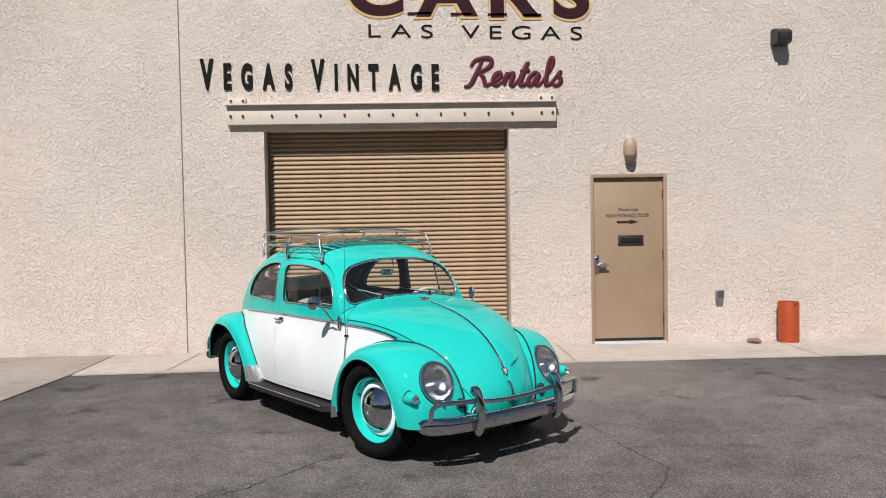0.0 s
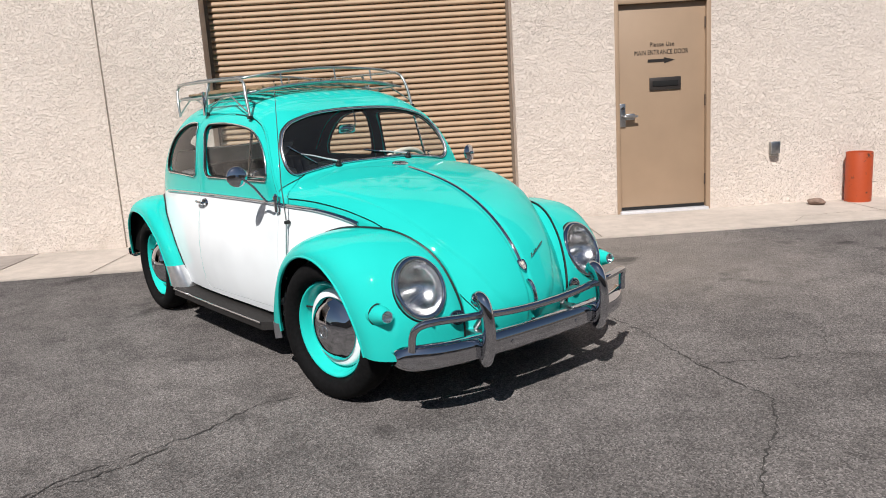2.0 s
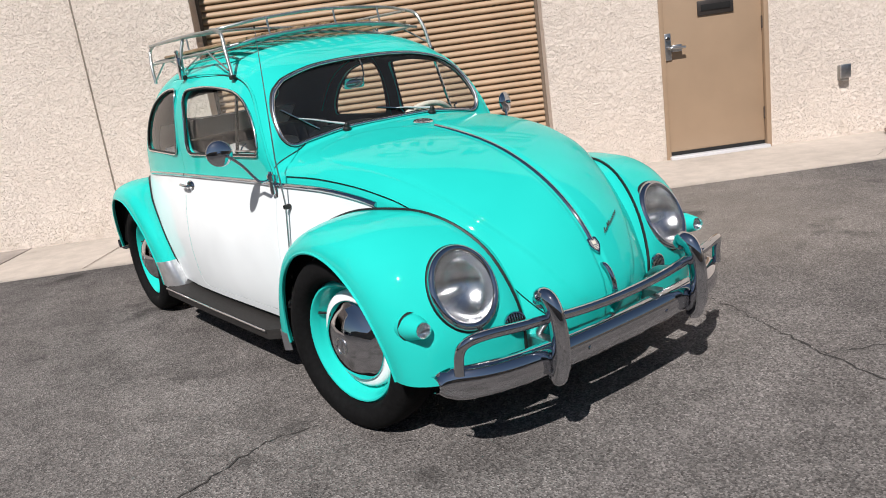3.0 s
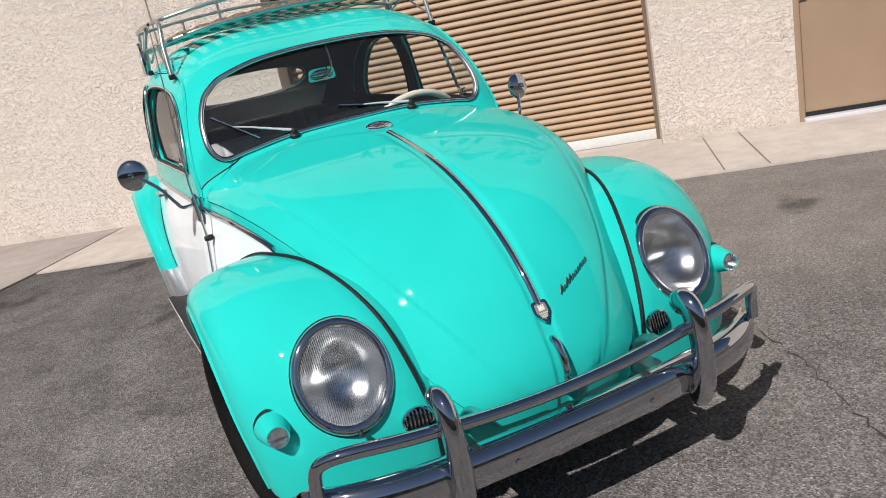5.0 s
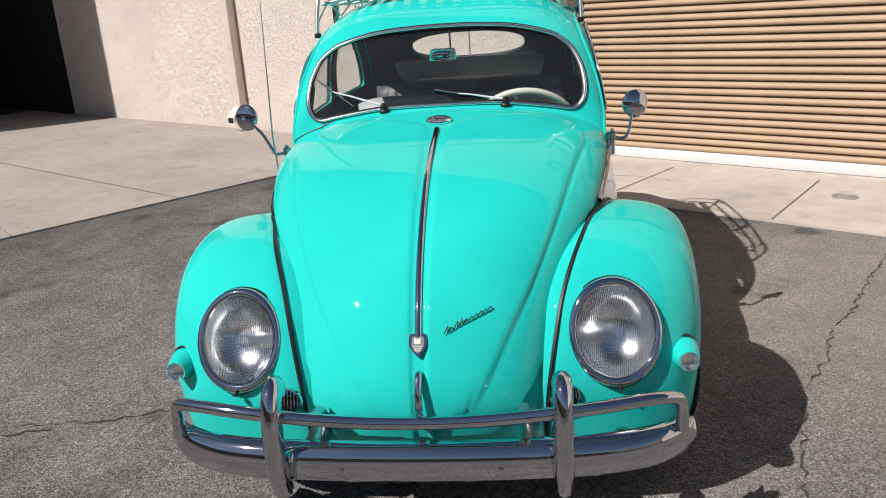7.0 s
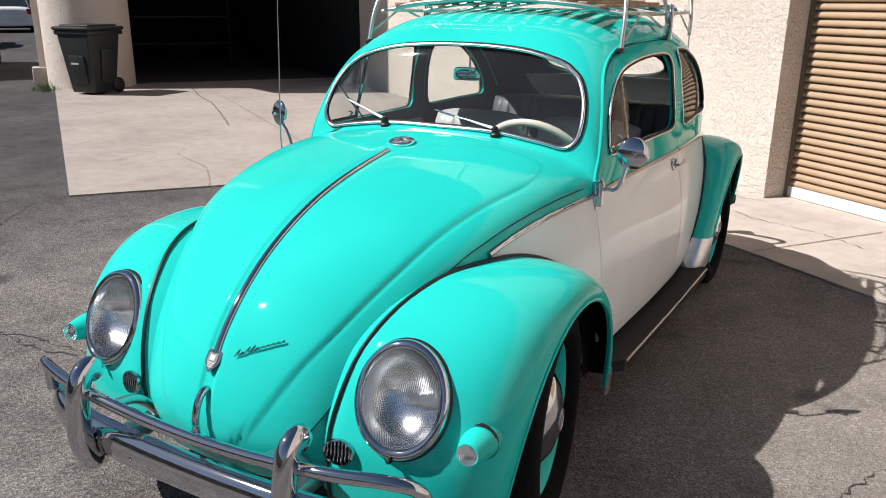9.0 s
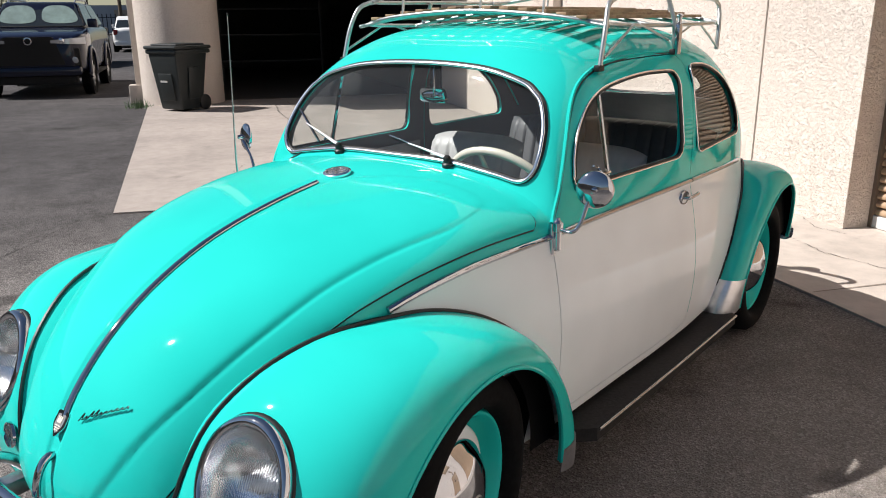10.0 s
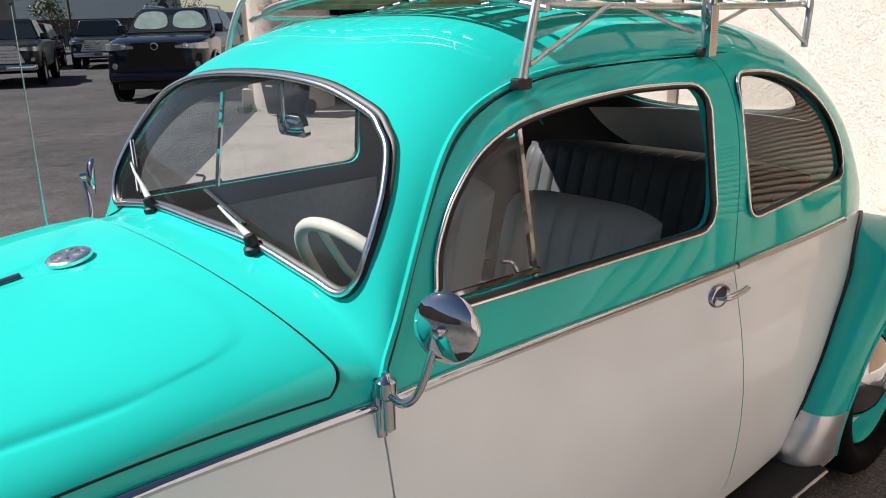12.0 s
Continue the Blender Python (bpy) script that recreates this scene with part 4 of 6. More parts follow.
for side in (1, -1):
    headlight(side), turn_signal(side), horn_grille(side)


# bumper: a curved blade, two overriders and a tube rail with bent ends
def blade_x(y):
    a = min(abs(y) / .70, 1)
    return .728 - .05 * a**2 - .105 * a**7


bprof = [(-.022, .0), (-.006, .004), (.010, .018), (.018, .042), (.018, .065), (.010, .088), (-.006, .100), (-.022, .103)]
bend = lambda y: max(0.5, math.sqrt(max(0.0, 1 - (max(0.0, abs(y) - .640) / .0605) ** 2)))
ys = [-.70, -.699, -.697, -.694, -.690, -.685] + list(np.linspace(-.68, .68, 61)) + [.685, .690, .694, .697, .699, .70]
bumper = part("bumper", slab(lambda y, k: (blade_x(y) + bprof[int(k)][0], y, .264 + 1.08 * (.0515 + (bprof[int(k)][1] - .0515) * bend(y))), lambda y, k: (blade_x(y) + bprof[int(k)][0] - .006, y, .264 + 1.08 * (.0515 + (bprof[int(k)][1] - .0515) * bend(y))), ys, range(8), "bumper", [CHROME], None, 60), None, car, "chrome front bumper with overriders and tube rail")
for side in (1, -1):
    o = smooth_path([(.715, .353, .265), (.748, .353, .276), (.766, .353, .35), (.762, .353, .45), (.742, .353, .515), (.712, .353, .532), (.690, .353, .51)], 5)
    part("overrider", tube([(x, side * y, z) for x, y, z in o], [.020] * 2 + [.030] * 6 + [.034] * (len(o) - 11) + [.028] * 3, "overrider", CHROME, 14, False, .75, (0, 1, 0)), None, bumper, "upright chrome overrider")
    arm = smooth_path([(.728, side * .35, .464), (.716, side * .46, .472), (.688, side * .575, .476), (.660, side * .632, .462), (.640, side * .650, .425), (.634, side * .655, .36)], 6)
    part("rail_end", tube(arm, .0165, "rail_end", CHROME, 12), None, bumper)
    for yb in (.20,):
        part("bolt", lathe([(0, .008), (.004, .007), (.005, 0)], "bolt", CHROME, 12, "x"), None, bumper).matrix_local = pose(blade_x(yb) + .018, side * yb, .315)
    part("bracket", boxed((.50, side * .285 - .025, .31), (.72, side * .285 + .025, .355), .006), DULLMETAL, bumper, "dark bumper bracket")
    part("rail_bracket", tube(smooth_path([(.58, side * .27, .36), (.62, side * .265, .41), (.66, side * .262, .44), (.72, side * .262, .452)], 4), .014, "rail_bracket", DULLMETAL, 8), None, bumper)
rail = [(.728 - .004 * (1 - (y / .35) ** 2), y, .464 - .026 * (1 - (y / .35) ** 2)) for y in np.linspace(-.35, .35, 17)]
part("rail", tube(rail, .0165, "rail", CHROME, 12), None, bumper, "chrome tube rail")

# the rear bumper is its twin, turned about
rear_bumper = part("rear_bumper", bumper.data, None, car, "chrome rear bumper with overriders and tube rail")
for piece in list(bumper.children):
    twin = part(piece.name.split(".")[0], piece.data, None, rear_bumper)
    twin.matrix_local = piece.matrix_basis.copy()
rear_bumper.matrix_local = pose(-2.47, 0, .02, 0, 0, 180)

# bonnet fittings
C0 = Vector(upper(7.28, 90))
emb = part("round_emblem", lathe([(0, .040), (.006, .040), (.009, .036), (.009, .029), (.004, .028), (.004, 0)], "round_emblem", BRIGHT, 36, "z", 50), None, bonnet, "round chrome emblem")
emb.matrix_local = pose(C0.x, 0, C0.z + .012, 0, 11, 0) @ Matrix.Diagonal((1.0, 1.12, 1, 1))
for a in (35, 90, 145):
    part("emblem_bar", boxed((-.030, -.004, .004), (.030, .004, .009)), BRIGHT, emb).matrix_local = pose(0, 0, 0, 0, 0, a)
sh = Vector(bonnet_at(1.88, 0, .012))
shield = part("shield", prism(rounded([(-.022, .028), (.022, .028), (.024, -.004), (0, -.034), (-.024, -.004)], .008), "x", 0, .008), None, bonnet, "small chrome crest")
shield.data.materials.append(CHROME)
shade(shield.data, 40)
shield.matrix_local = pose(sh.x - .004, 0, sh.z + .004, 0, -36, 0)
part("crest_field", prism(rounded([(-.015, .020), (.015, .020), (.016, -.004), (0, -.025), (-.016, -.004)], .005), "x", .007, .0095), None, shield, "dark crest field").data.materials.append(plain("crest_enamel", (0.20, 0.21, 0.22), 0.3))
part("crest_castle", boxed((.0085, -.0085, .0), (.011, .0085, .011), .001), IVORY, shield, "pale castle")
for y in (-.0065, .0, .0065):
    part("merlon", boxed((.0085, y - .002, .011), (.011, y + .002, .0155)), IVORY, shield)
for z in (-.006, -.0115, -.0165):
    part("wave_bar", tube([(.0096, y, z + .0012 * math.sin(y * 900)) for y in np.linspace(-.010 - z * .25 - .003, .010 + z * .25 + .003, 15)], .0011, "wave_bar", IVORY, 6), None, shield)
hp = smooth_path([(.620, 0, .530), (.654, 0, .526), (.676, 0, .495), (.686, 0, .45), (.680, 0, .412), (.655, 0, .395)], 5)
part("bonnet_handle", tube(hp, [.007] * 3 + [.010] * (len(hp) - 6) + [.008] * 3, "bonnet_handle", CHROME, 10), None, bonnet, "curved chrome pull handle")
# the name script: a flowing line of joined strokes in a rising row
script = []
for i in range(10):
    tall = (.015, .006, .014, .014, .006, .006, .006, .007, .006, .006)[i]
    for u, w in ((.10, 0), (.30, .55), (.48, 1.0), (.60, .92), (.66, .45), (.74, .04), (.90, .10)):
        g = (i + u) / 10
        script.append(bonnet_at(2.07 + .46 * g + tall * w * 8.0, (.158 + .345 * g + tall * w * .75) * .80, .0155))
part("name_script", tube([tuple(p) for p in script], .0014, "name_script", plain("dark_script_metal", (.10, .10, .105), .25, .8), 6), None, bonnet, "dark chrome name script")


SILVERARM = plain("silver_arm_paint", (.66, .66, .67), .35, .25, grain=.08, scale=60)


def on_screen(y, z, d=.012):
    return Vector((flat_x(z) + d, y, z))


def wiper(at, top, foot, joint):
    """A wiper: capped pivot, an arm that thins out, and a blade in a bright channel."""
    seat_ = pose(*at, 0, 15, 0)
    inv = seat_.inverted()
    w = part("wiper", lathe([(-.004, .019), (.006, .018), (.010, .013), (.024, .012), (.029, .008), (.030, 0)], "wiper", RUBBER, 20, "z"), None, body, "windscreen wiper with silver arm")
    w.matrix_local = seat_
    up = Vector(at) + Vector((.004, 0, .022))
    part("arm_root", tube([inv @ (up - (joint - up) * .05), inv @ up, inv @ up.lerp(joint, .22), inv @ up.lerp(joint, .42)], [.005, .0072, .0065, .0044], "arm_root", SILVERARM, 10, False, .7), None, w, "silver arm root")
    part("arm", tube([inv @ up.lerp(joint, .36), inv @ (up.lerp(joint, .7) + Vector((.003, 0, .002))), inv @ joint], [.0045, .0034, .0026], "arm", SILVERARM, 8), None, w, "silver wiper arm")
    part("blade", tube([inv @ (top.lerp(foot, f) + Vector((.002, 0, 0))) for f in (0, .5, 1)], 0.0026, "blade", BRIGHT, 6), None, w, "bright blade channel")
    part("blade_rubber", tube([inv @ (top.lerp(foot, f) + Vector((-.005, 0, -.003))) for f in (-.02, .5, 1.03)], .0036, "blade_rubber", RUBBER, 6), None, w, "black blade rubber")


wiper((-.552, -.23, 1.035), on_screen(-.488, 1.157), on_screen(-.35, 1.056), on_screen(-.428, 1.112, .02))
wiper((-.552, .23, 1.035), on_screen(-.035, 1.100), on_screen(.146, 1.066), on_screen(.055, 1.083, .02))


def door_mirror(side):
    """A round chrome mirror on a bent arm, clamped to the upper door hinge."""
    hx, hy, hz = -.542, .622, .885
    base = part("mirror_clamp", lathe([(-.055, .007), (-.05, .012), (.0, .012), (.004, .016), (.028, .016), (.034, .008), (.042, .006), (.044, 0)], "mirror_clamp", CHROME, 16, "z"), None, car, "round chrome mirror on a curved arm, clamped to the hinge")
    base.matrix_local = pose(hx, side * hy, hz)
    arm = smooth_path([(0, 0, .01), (.005, side * .045, .008), (-.010, side * .064, .03), (-.026, side * (.076 if side > 0 else .10), .085), (-.034, side * (.088 if side > 0 else .15), .118 if side > 0 else .135)], 6)
    part("arm", tube(arm, .0062, "arm", CHROME, 8), None, base)
    head = part("mirror_head", lathe([(.0, .051), (.007, .0525), (.014, .049), (.022, .037), (.028, .018), (.030, .0)], "mirror_head", CHROME, 36, "x", 60), None, base, "round chrome mirror head")
    head.matrix_local = pose(-.046 if side > 0 else -.070, side * (.088 if side > 0 else .166), .125 if side > 0 else .145, 0, -4, side * 20) @ Matrix.Diagonal((.75, 1, 1, 1))
    part("mirror_glass", lathe([(.001, 0), (.001, .050)], "mirror_glass", plain("mirror_silver", (.9, .9, .9), .01, 1.0, grain=0.0), 32, "x"), None, head)
    part("knuckle", lathe([(.025, .009), (.038, .010), (.050, .007), (.052, 0)], "knuckle", CHROME, 14, "x"), None, head)


for side in (1, -1):
    door_mirror(side)
    for z in (.865, .395):
        yy = side_y(-.538, z)
        part("hinge", lathe([(-.045, .009), (-.045, .011), (.045, .011), (.045, .009)], "hinge", CHROME if z > .5 else WHITE, 14, "z"), None, car, "door hinge").matrix_local = pose(-.538, side * (yy + .004), z)

# whip aerial on the passenger side cowl
aer = part("aerial", tube([(-.432, -side_y(-.432, .50) - .022, .50), (-.432, -side_y(-.432, .79) - .022, .80), (-.432, -.638, .98), (-.433, -.62, 1.48)], [.0045, .004, .003, .0013], "aerial", DULLMETAL, 8), None, car, "thin chrome whip aerial")
part("tip", lathe([(-.005, 0), (-.003, .0038), (.003, .0038), (.005, 0)], "tip", RUBBER, 10, "z"), None, aer, "small dark ball tip").matrix_local = pose(-.433, -.62, 1.485)
for z in (.52, .79):
    part("aerial_mount", lathe([(-.02, .008), (-.004, .011), (.008, .009), (.011, 0)], "aerial_mount", RUBBER, 14, "y"), None, aer, "black aerial mount").matrix_local = pose(-.432, -side_y(-.432, z) - .012, z)
# a thin dark line drawn along the body seam on the cowl
part("aerial_lead", tube(smooth_path([upper(k, th, .003) for k, th in ((9.6, 174), (9.32, 160.5), (9.16, 147.5), (9.12, 139), (9.2, 133))], 5), .0022, "aerial_lead", RUBBER, 6), None, aer, "thin black line for the body seam along the cowl")

# stone guards on the rear fenders, tail lamps
for side in (1, -1):
    part("stone_guard", slab(lambda p, t: fender_rear(p, t, side, .004), lambda p, t: fender_rear(p, t, side, .001), list(np.linspace(-11.5, 5.5, 9)), list(np.linspace(0.02, .98, 14)), "stone_guard", [plain("polished_guard", (.80, .80, .81), .28, .85, grain=.08)], None, 50), None, car, "polished metal stone guard")

# interior
PALEVINYL = plain("pale_lining_vinyl", (.74, .73, .71), .45, grain=.06, scale=12, bump=.1)
DOORCLOTH = plain("grey_door_cloth", (.20, .205, .21), .8, grain=.1, scale=60, bump=.15)
# seat vinyl again, darkened because the rear bench sits in shade
SHADEVINYL = plain("dark_grey_vinyl", (.085, .088, .092), .5, grain=.08, scale=25, bump=.1)
CLOTH = plain("pale_grey_lining", (.52, .52, .515), .8, grain=.1, scale=60, bump=.15)
part("floor_pan", boxed((-2.35, -.60, .28), (-.45, .60, .33), .01), DARKTRIM, car, "dark carpeted floor")
part("dashboard", slab(lambda y, k: ((-.575, -.60, -.645, -.665, -.66)[int(k)], y, (.965, .975, .965, .93, .80)[int(k)]), lambda y, k: ((-.56, -.585, -.63, -.645, -.64)[int(k)], y, (.955, .965, .955, .925, .80)[int(k)]), list(np.linspace(-.56, .56, 21)), range(5), "dashboard", [TEAL], None, 50), None, car, "turquoise painted dashboard")
for side in (1, -1):
    part("door_card", slab(lambda x, z: (x, side * (side_y(x, z) - .036), z), lambda x, z: (x, side * (side_y(x, z) - .046), z), list(np.linspace(-.58, -1.45, 10)), list(np.linspace(.36, .93, 8)), "door_card", [DOORCLOTH], None, 40), None, car, "grey door lining")


def cushion(w, h, d, name, parent, pleats, label, mat=VINYL):
    """A padded panel with pleats, h high and d deep."""
    def at(u, v, back):
        y, z = (u - .5) * w, v * h
        edge = max(0.0, 1 - (abs(2 * u - 1)) ** 6) ** .5 * max(0.0, 1 - abs(2 * v - 1) ** 8) ** .5
        x = d * (edge if not back else -.3 * edge)
        if not back and .12 < v < .9:
            x -= .012 * math.exp(-((((u * pleats + .5) % 1) - .5) / .10) ** 2) * edge
        top = .03 * (1 - (2 * u - 1) ** 4) * v
        return (x, y, z + top)
    us, vs = list(np.linspace(0, 1, pleats * 8 + 1)), list(np.linspace(0, 1, 15))
    return part(name, slab(lambda u, v: at(u, v, False), lambda u, v: at(u, v, True), us, vs, name, [mat], None, 60), None, parent, label)


for side in (1, -1):
    seat = part("front_seat", boxed((-.24, -.235, 0), (.24, .235, .16), .05), VINYL, car, "grey-white vinyl front seat")
    seat.matrix_local = pose(-1.08, side * .27, .345)
    bk = cushion(.47, .50, .07, "seat_back", seat, 7, "pleated seat back")
    bk.matrix_local = pose(-.24, 0, .13, 0, -14, 0)
part("rear_bench", boxed((-2.02, -.52, .42), (-1.58, .52, .58), .05), SHADEVINYL, car, "grey rear bench, darkened for its shade")
rb_ = cushion(1.06, .46, .09, "rear_bench_back", car, 16, "pleated grey rear seat back, darkened for its shade", SHADEVINYL)
rb_.matrix_local = pose(-2.02, 0, .53, 0, -16, 0)
part("rear_shelf", boxed((-2.62, -.46, .80), (-2.13, .46, .83), .01), CLOTH, car, "grey shelf behind the rear seat")
def tail_at(u, z, d):
    """The lining under the rear window: wide at the top, its lower corners rounded off."""
    y = u * .45 * (1 - .38 * ((1.085 - z) / .265) ** 3)
    return (end_x(y, z, False, -.024) + d, y, z)


part("tail_lining", slab(lambda u, z: tail_at(u, z, .003), lambda u, z: tail_at(u, z, -.003), list(np.linspace(-1, 1, 25)), list(np.linspace(.82, 1.085, 12)), "tail_lining", [PALEVINYL], None, 50), None, car, "pale vinyl lining below the rear window")
_wh = [(0, .205 * math.cos(a), .205 * math.sin(a)) for a in np.linspace(0, 2 * math.pi, 48, endpoint=False)]
sw = part("steering_wheel", tube(_wh, .0135, "steering_wheel", IVORY, 10, True), None, car, "ivory steering wheel")
for a in (100, 220, 340):
    part("spoke", tube([(0, 0, 0), (.01, .10 * math.cos(radians(a)), .10 * math.sin(radians(a))), (0, .2 * math.cos(radians(a)), .2 * math.sin(radians(a)))], .008, "spoke", IVORY, 8), None, sw)
part("hub", lathe([(-.02, .035), (.01, .04), (-.03, .0)], "hub", IVORY, 20, "x"), None, sw)
part("column", tube([(.0, 0, 0), (.40, 0, 0)], .02, "column", DARKTRIM, 10), None, sw)
sw.matrix_local = pose(-.772, .30, .895, 0, 32, 0)
glass_out = rounded([(-.056, -.022), (.056, -.022), (.050, .026), (-.050, .026)], .014)
rm = part("interior_mirror", prism(glass_out, "x", -.006, .008), None, car, "small interior mirror on a rod")
rm.data.materials.append(CHROME)
shade(rm.data, 40)
rm.matrix_local = pose(-.80, -.015, 1.212, 0, 10, 0)
part("mirror_back", lathe([(.007, .042), (.012, .036), (.016, .018), (.017, 0)], "mirror_back", CHROME, 24, "x", 60), None, rm, "domed chrome back").matrix_local = Matrix.Diagonal((1, 1.15, .52, 1))
part("mirror_rod", tube(smooth_path([(.012, .0, 0), (.034, .03, .012), (.034, .036, .06), (.012, .03, .125)], 5), .004, "mirror_rod", CHROME, 8), None, rm)

# ---- roof rack ----
WOOD, _wt, _wp = material("weathered_wood")
_wn = noise_at(_wt, 9, 6, .6)
_wn.inputs["Distortion"].default_value = 1.5
_wt.links.new(ramp(_wt, _wn.outputs[0], [(.3, (.17, .10, .055)), (.55, (.32, .21, .12)), (.75, (.40, .29, .18))]).outputs[0], _wp.inputs["Base Color"])
_wp.inputs["Roughness"].default_value = .6
RACK = plain("grey_rack_steel", (0.50, 0.53, 0.52), 0.35, 0.9, grain=0.15, scale=25)
rack = tagged(new("roof_rack"), "slim steel roof rack with wooden slats on the car roof", "roof rack")
rack.matrix_world = CAR_AT


def bow(y):
    """Height of the rack floor across the roof."""
    return 1.437 + .050 * (1 - (y / .53) ** 2)




def rail_loop(z_of, inset, xf, xr, name, r):
    pts = []
    for x, y in ((xf, .0), (xf - .005, .30), (xf - .03, .455), (xf - .11, .525 - inset), (xf - .5, .552 - inset), (xr + .1, .535 - inset), (xr + .02, .46), (xr, .30), (xr, 0)):
        pts.append((x, y, z_of(x, y)))
    pts = pts + [(x, -y, z) for x, y, z in reversed(pts[1:-1])]
    return part(name, tube([tuple(p) for p in smooth_path(pts, 5, True)], r, name, RACK, 8, True), None, rack, "rounded steel rail")


rail_loop(lambda x, y: bow(y) + .004, 0.0, -.97, -2.06, "lower_rail", .0075)
rail_loop(lambda x, y: 1.522 + .045 * (1 - min(1, abs(y) / .53) ** 2) + .010 * min(1, (-x - .9) / .4), 0.0, -1.0, -2.08, "upper_rail", .0075)
for y in np.linspace(-.44, .44, 13):
    part("slat", boxed((-2.03, y - .019, bow(y) + .008), (-.985, y + .019, bow(y) + .020), .002), WOOD, rack)
for x in (-1.0, -1.35, -1.7, -2.02):
    part("cross_bar", tube([(x, y, bow(y)) for y in np.linspace(-.53, .53, 15)], .007, "cross_bar", RACK, 8), None, rack)
for side in (1, -1):
    for x0, x1, zf, yf in ((-.92, -1.0, 1.322, .545), (-1.46, -1.46, 1.352, .572), (-1.97, -2.02, 1.335, .552)):
        back = -.10 if x0 > -1.2 else .08 if x0 < -1.8 else 0.0
        bent = [(x0, side * yf, zf), (x0 * .6 + x1 * .4, side * (yf - .004), bow(.53) - .01), (x1 - back * .1, side * .53, 1.50), (x1 + back * .45, side * .529, 1.524), (x1 + back, side * .530, 1.531)] if back else [(x0, side * yf, zf), (x0, side * (yf - .01), 1.45), (x1, side * .535, 1.53)]
        part("leg", tube(smooth_path(bent, 5), .0085, "leg", RACK, 8), None, rack)
        if x0 > -1.9:
            part("foot", boxed((x0 - .018, side * (yf - .002) - .012, zf - .018), (x0 + .018, side * (yf - .002) + .010, zf + .002), .004), RUBBER, rack, "black rubber foot")
    for a, b in (((-.93, 1.345), (-1.16, 1.47)), ((-1.44, 1.385), (-1.2, 1.47)), ((-1.48, 1.385), (-1.72, 1.47)), ((-1.97, 1.345), (-1.76, 1.47))):
        part("brace", tube([(a[0], side * .553, a[1]), (b[0], side * .545, b[1] - .026)], .0045, "brace", RACK, 6), None, rack)
    clamp = part("clamp", boxed((-1.475, side * .582 - .008, 1.335), (-1.445, side * .582 + .008, 1.44), .003), CHROME, rack, "bright gutter clamp")
    part("wing_nut", lathe([(0, .008), (.02, .008), (.03, .013), (.036, .005), (.036, 0)], "wing_nut", CHROME, 10, "z"), None, clamp).matrix_local = pose(-1.46, side * .582, 1.44)
for x, y in ((-.985, .30), (-.985, -.30), (-.985, .05), (-2.06, .30), (-2.06, -.30)):
    part("upright", tube([(x + .0, y, bow(y)), (x - .01, y, 1.524 + .045 * (1 - (y / .53) ** 2))], .005, "upright", RACK, 6), None, rack)

# ---- things on the workshop wall ----
CREAMMETAL = plain("cream_painted_steel", (0.66, 0.58, 0.50), 0.55, grain=0.06, scale=6)
DARKBOLT = plain("rusty_bolt", (0.09, 0.065, 0.05), 0.6, 0.4)


def thing(name, label, category, group="", kind=""):
    return tagged(new(name), label, category, group, kind)


beam = thing("door_beam", "cream painted steel beam bolted above the shutter", "steel beam")
part("band", boxed((-2.64, WALL_Y - .075, 2.868), (1.482, WALL_Y + .005, 3.105), .004), CREAMMETAL, beam)
part("ledge", boxed((-2.65, WALL_Y - .135, 3.103), (1.492, WALL_Y + .005, 3.12), .004), CREAMMETAL, beam)
for x0, x1 in ((-2.64, -2.41), (1.255, 1.482)):
    part("end_plate", boxed((x0, WALL_Y - .04, 3.12), (x1, WALL_Y + .005, 3.21), .003), CREAMMETAL, beam)
bolt_mesh = lathe([(0, .016), (-.02, .016), (-.026, .01), (-.026, 0)], "bolt", DARKBOLT, 8, "y")
bx = list(np.linspace(-2.08, .925, 11))
for x, z, y in [(x, 2.975, .075) for x in bx + [-2.59, -2.44, 1.295, 1.435]] + [(x, 3.165, .04) for x in (-2.59, -2.44, 1.295, 1.435)]:
    part("bolt", bolt_mesh, None, beam).matrix_local = pose(x, WALL_Y - y, z)


def glyph(ch, mat, depth, bold, shear):
    cu = bpy.data.curves.new("letter", "FONT")
    cu.body, cu.size, cu.extrude, cu.offset, cu.shear = ch, 1.0, depth, bold, shear
    ob = new("letter", cu)
    bpy.context.view_layer.update()
    me = bpy.data.meshes.new_from_object(ob.evaluated_get(bpy.context.evaluated_depsgraph_get()))
    bpy.data.objects.remove(ob)
    me.materials.clear()
    me.materials.append(mat)
    xs = [v.co.x for v in me.vertices]
    return me, min(xs), max(xs)


def lettering(parent, words, x0, x1, z0, cap, mat, y, depth=.01, bold=.0, shear=0.0, gap=.12, space=.45, narrow=1.0, big_first=0.0, drop=0.0):
    """Letters of their own in a row from x0 to x1, cap metres tall, on the wall."""
    row, x = [], 0.0
    for w, word in enumerate(words.split(" ")):
        if w:
            x += space
        for i, ch in enumerate(word):
            me, a, b = glyph(ch, mat, depth, bold, shear)
            k = narrow * (1 + (big_first if i == 0 else 0))
            row.append((me, x - a * k, i == 0, k))
            x += (b - a) * k + gap
    fit_ = (x1 - x0) / (x - gap)
    tall = cap / .73
    for me, at, first, k in row:
        t2 = tall * (1 + (big_first if first else 0))
        ob = part("letter", me, None, parent)
        ob.matrix_world = Matrix.Translation((x0 + at * fit_, y, z0 + drop * (x0 + at * fit_ - x0))) @ Matrix(((fit_ * k, 0, 0, 0), (0, 0, -1, 0), (0, t2, 0, 0), (0, 0, 0, 1)))


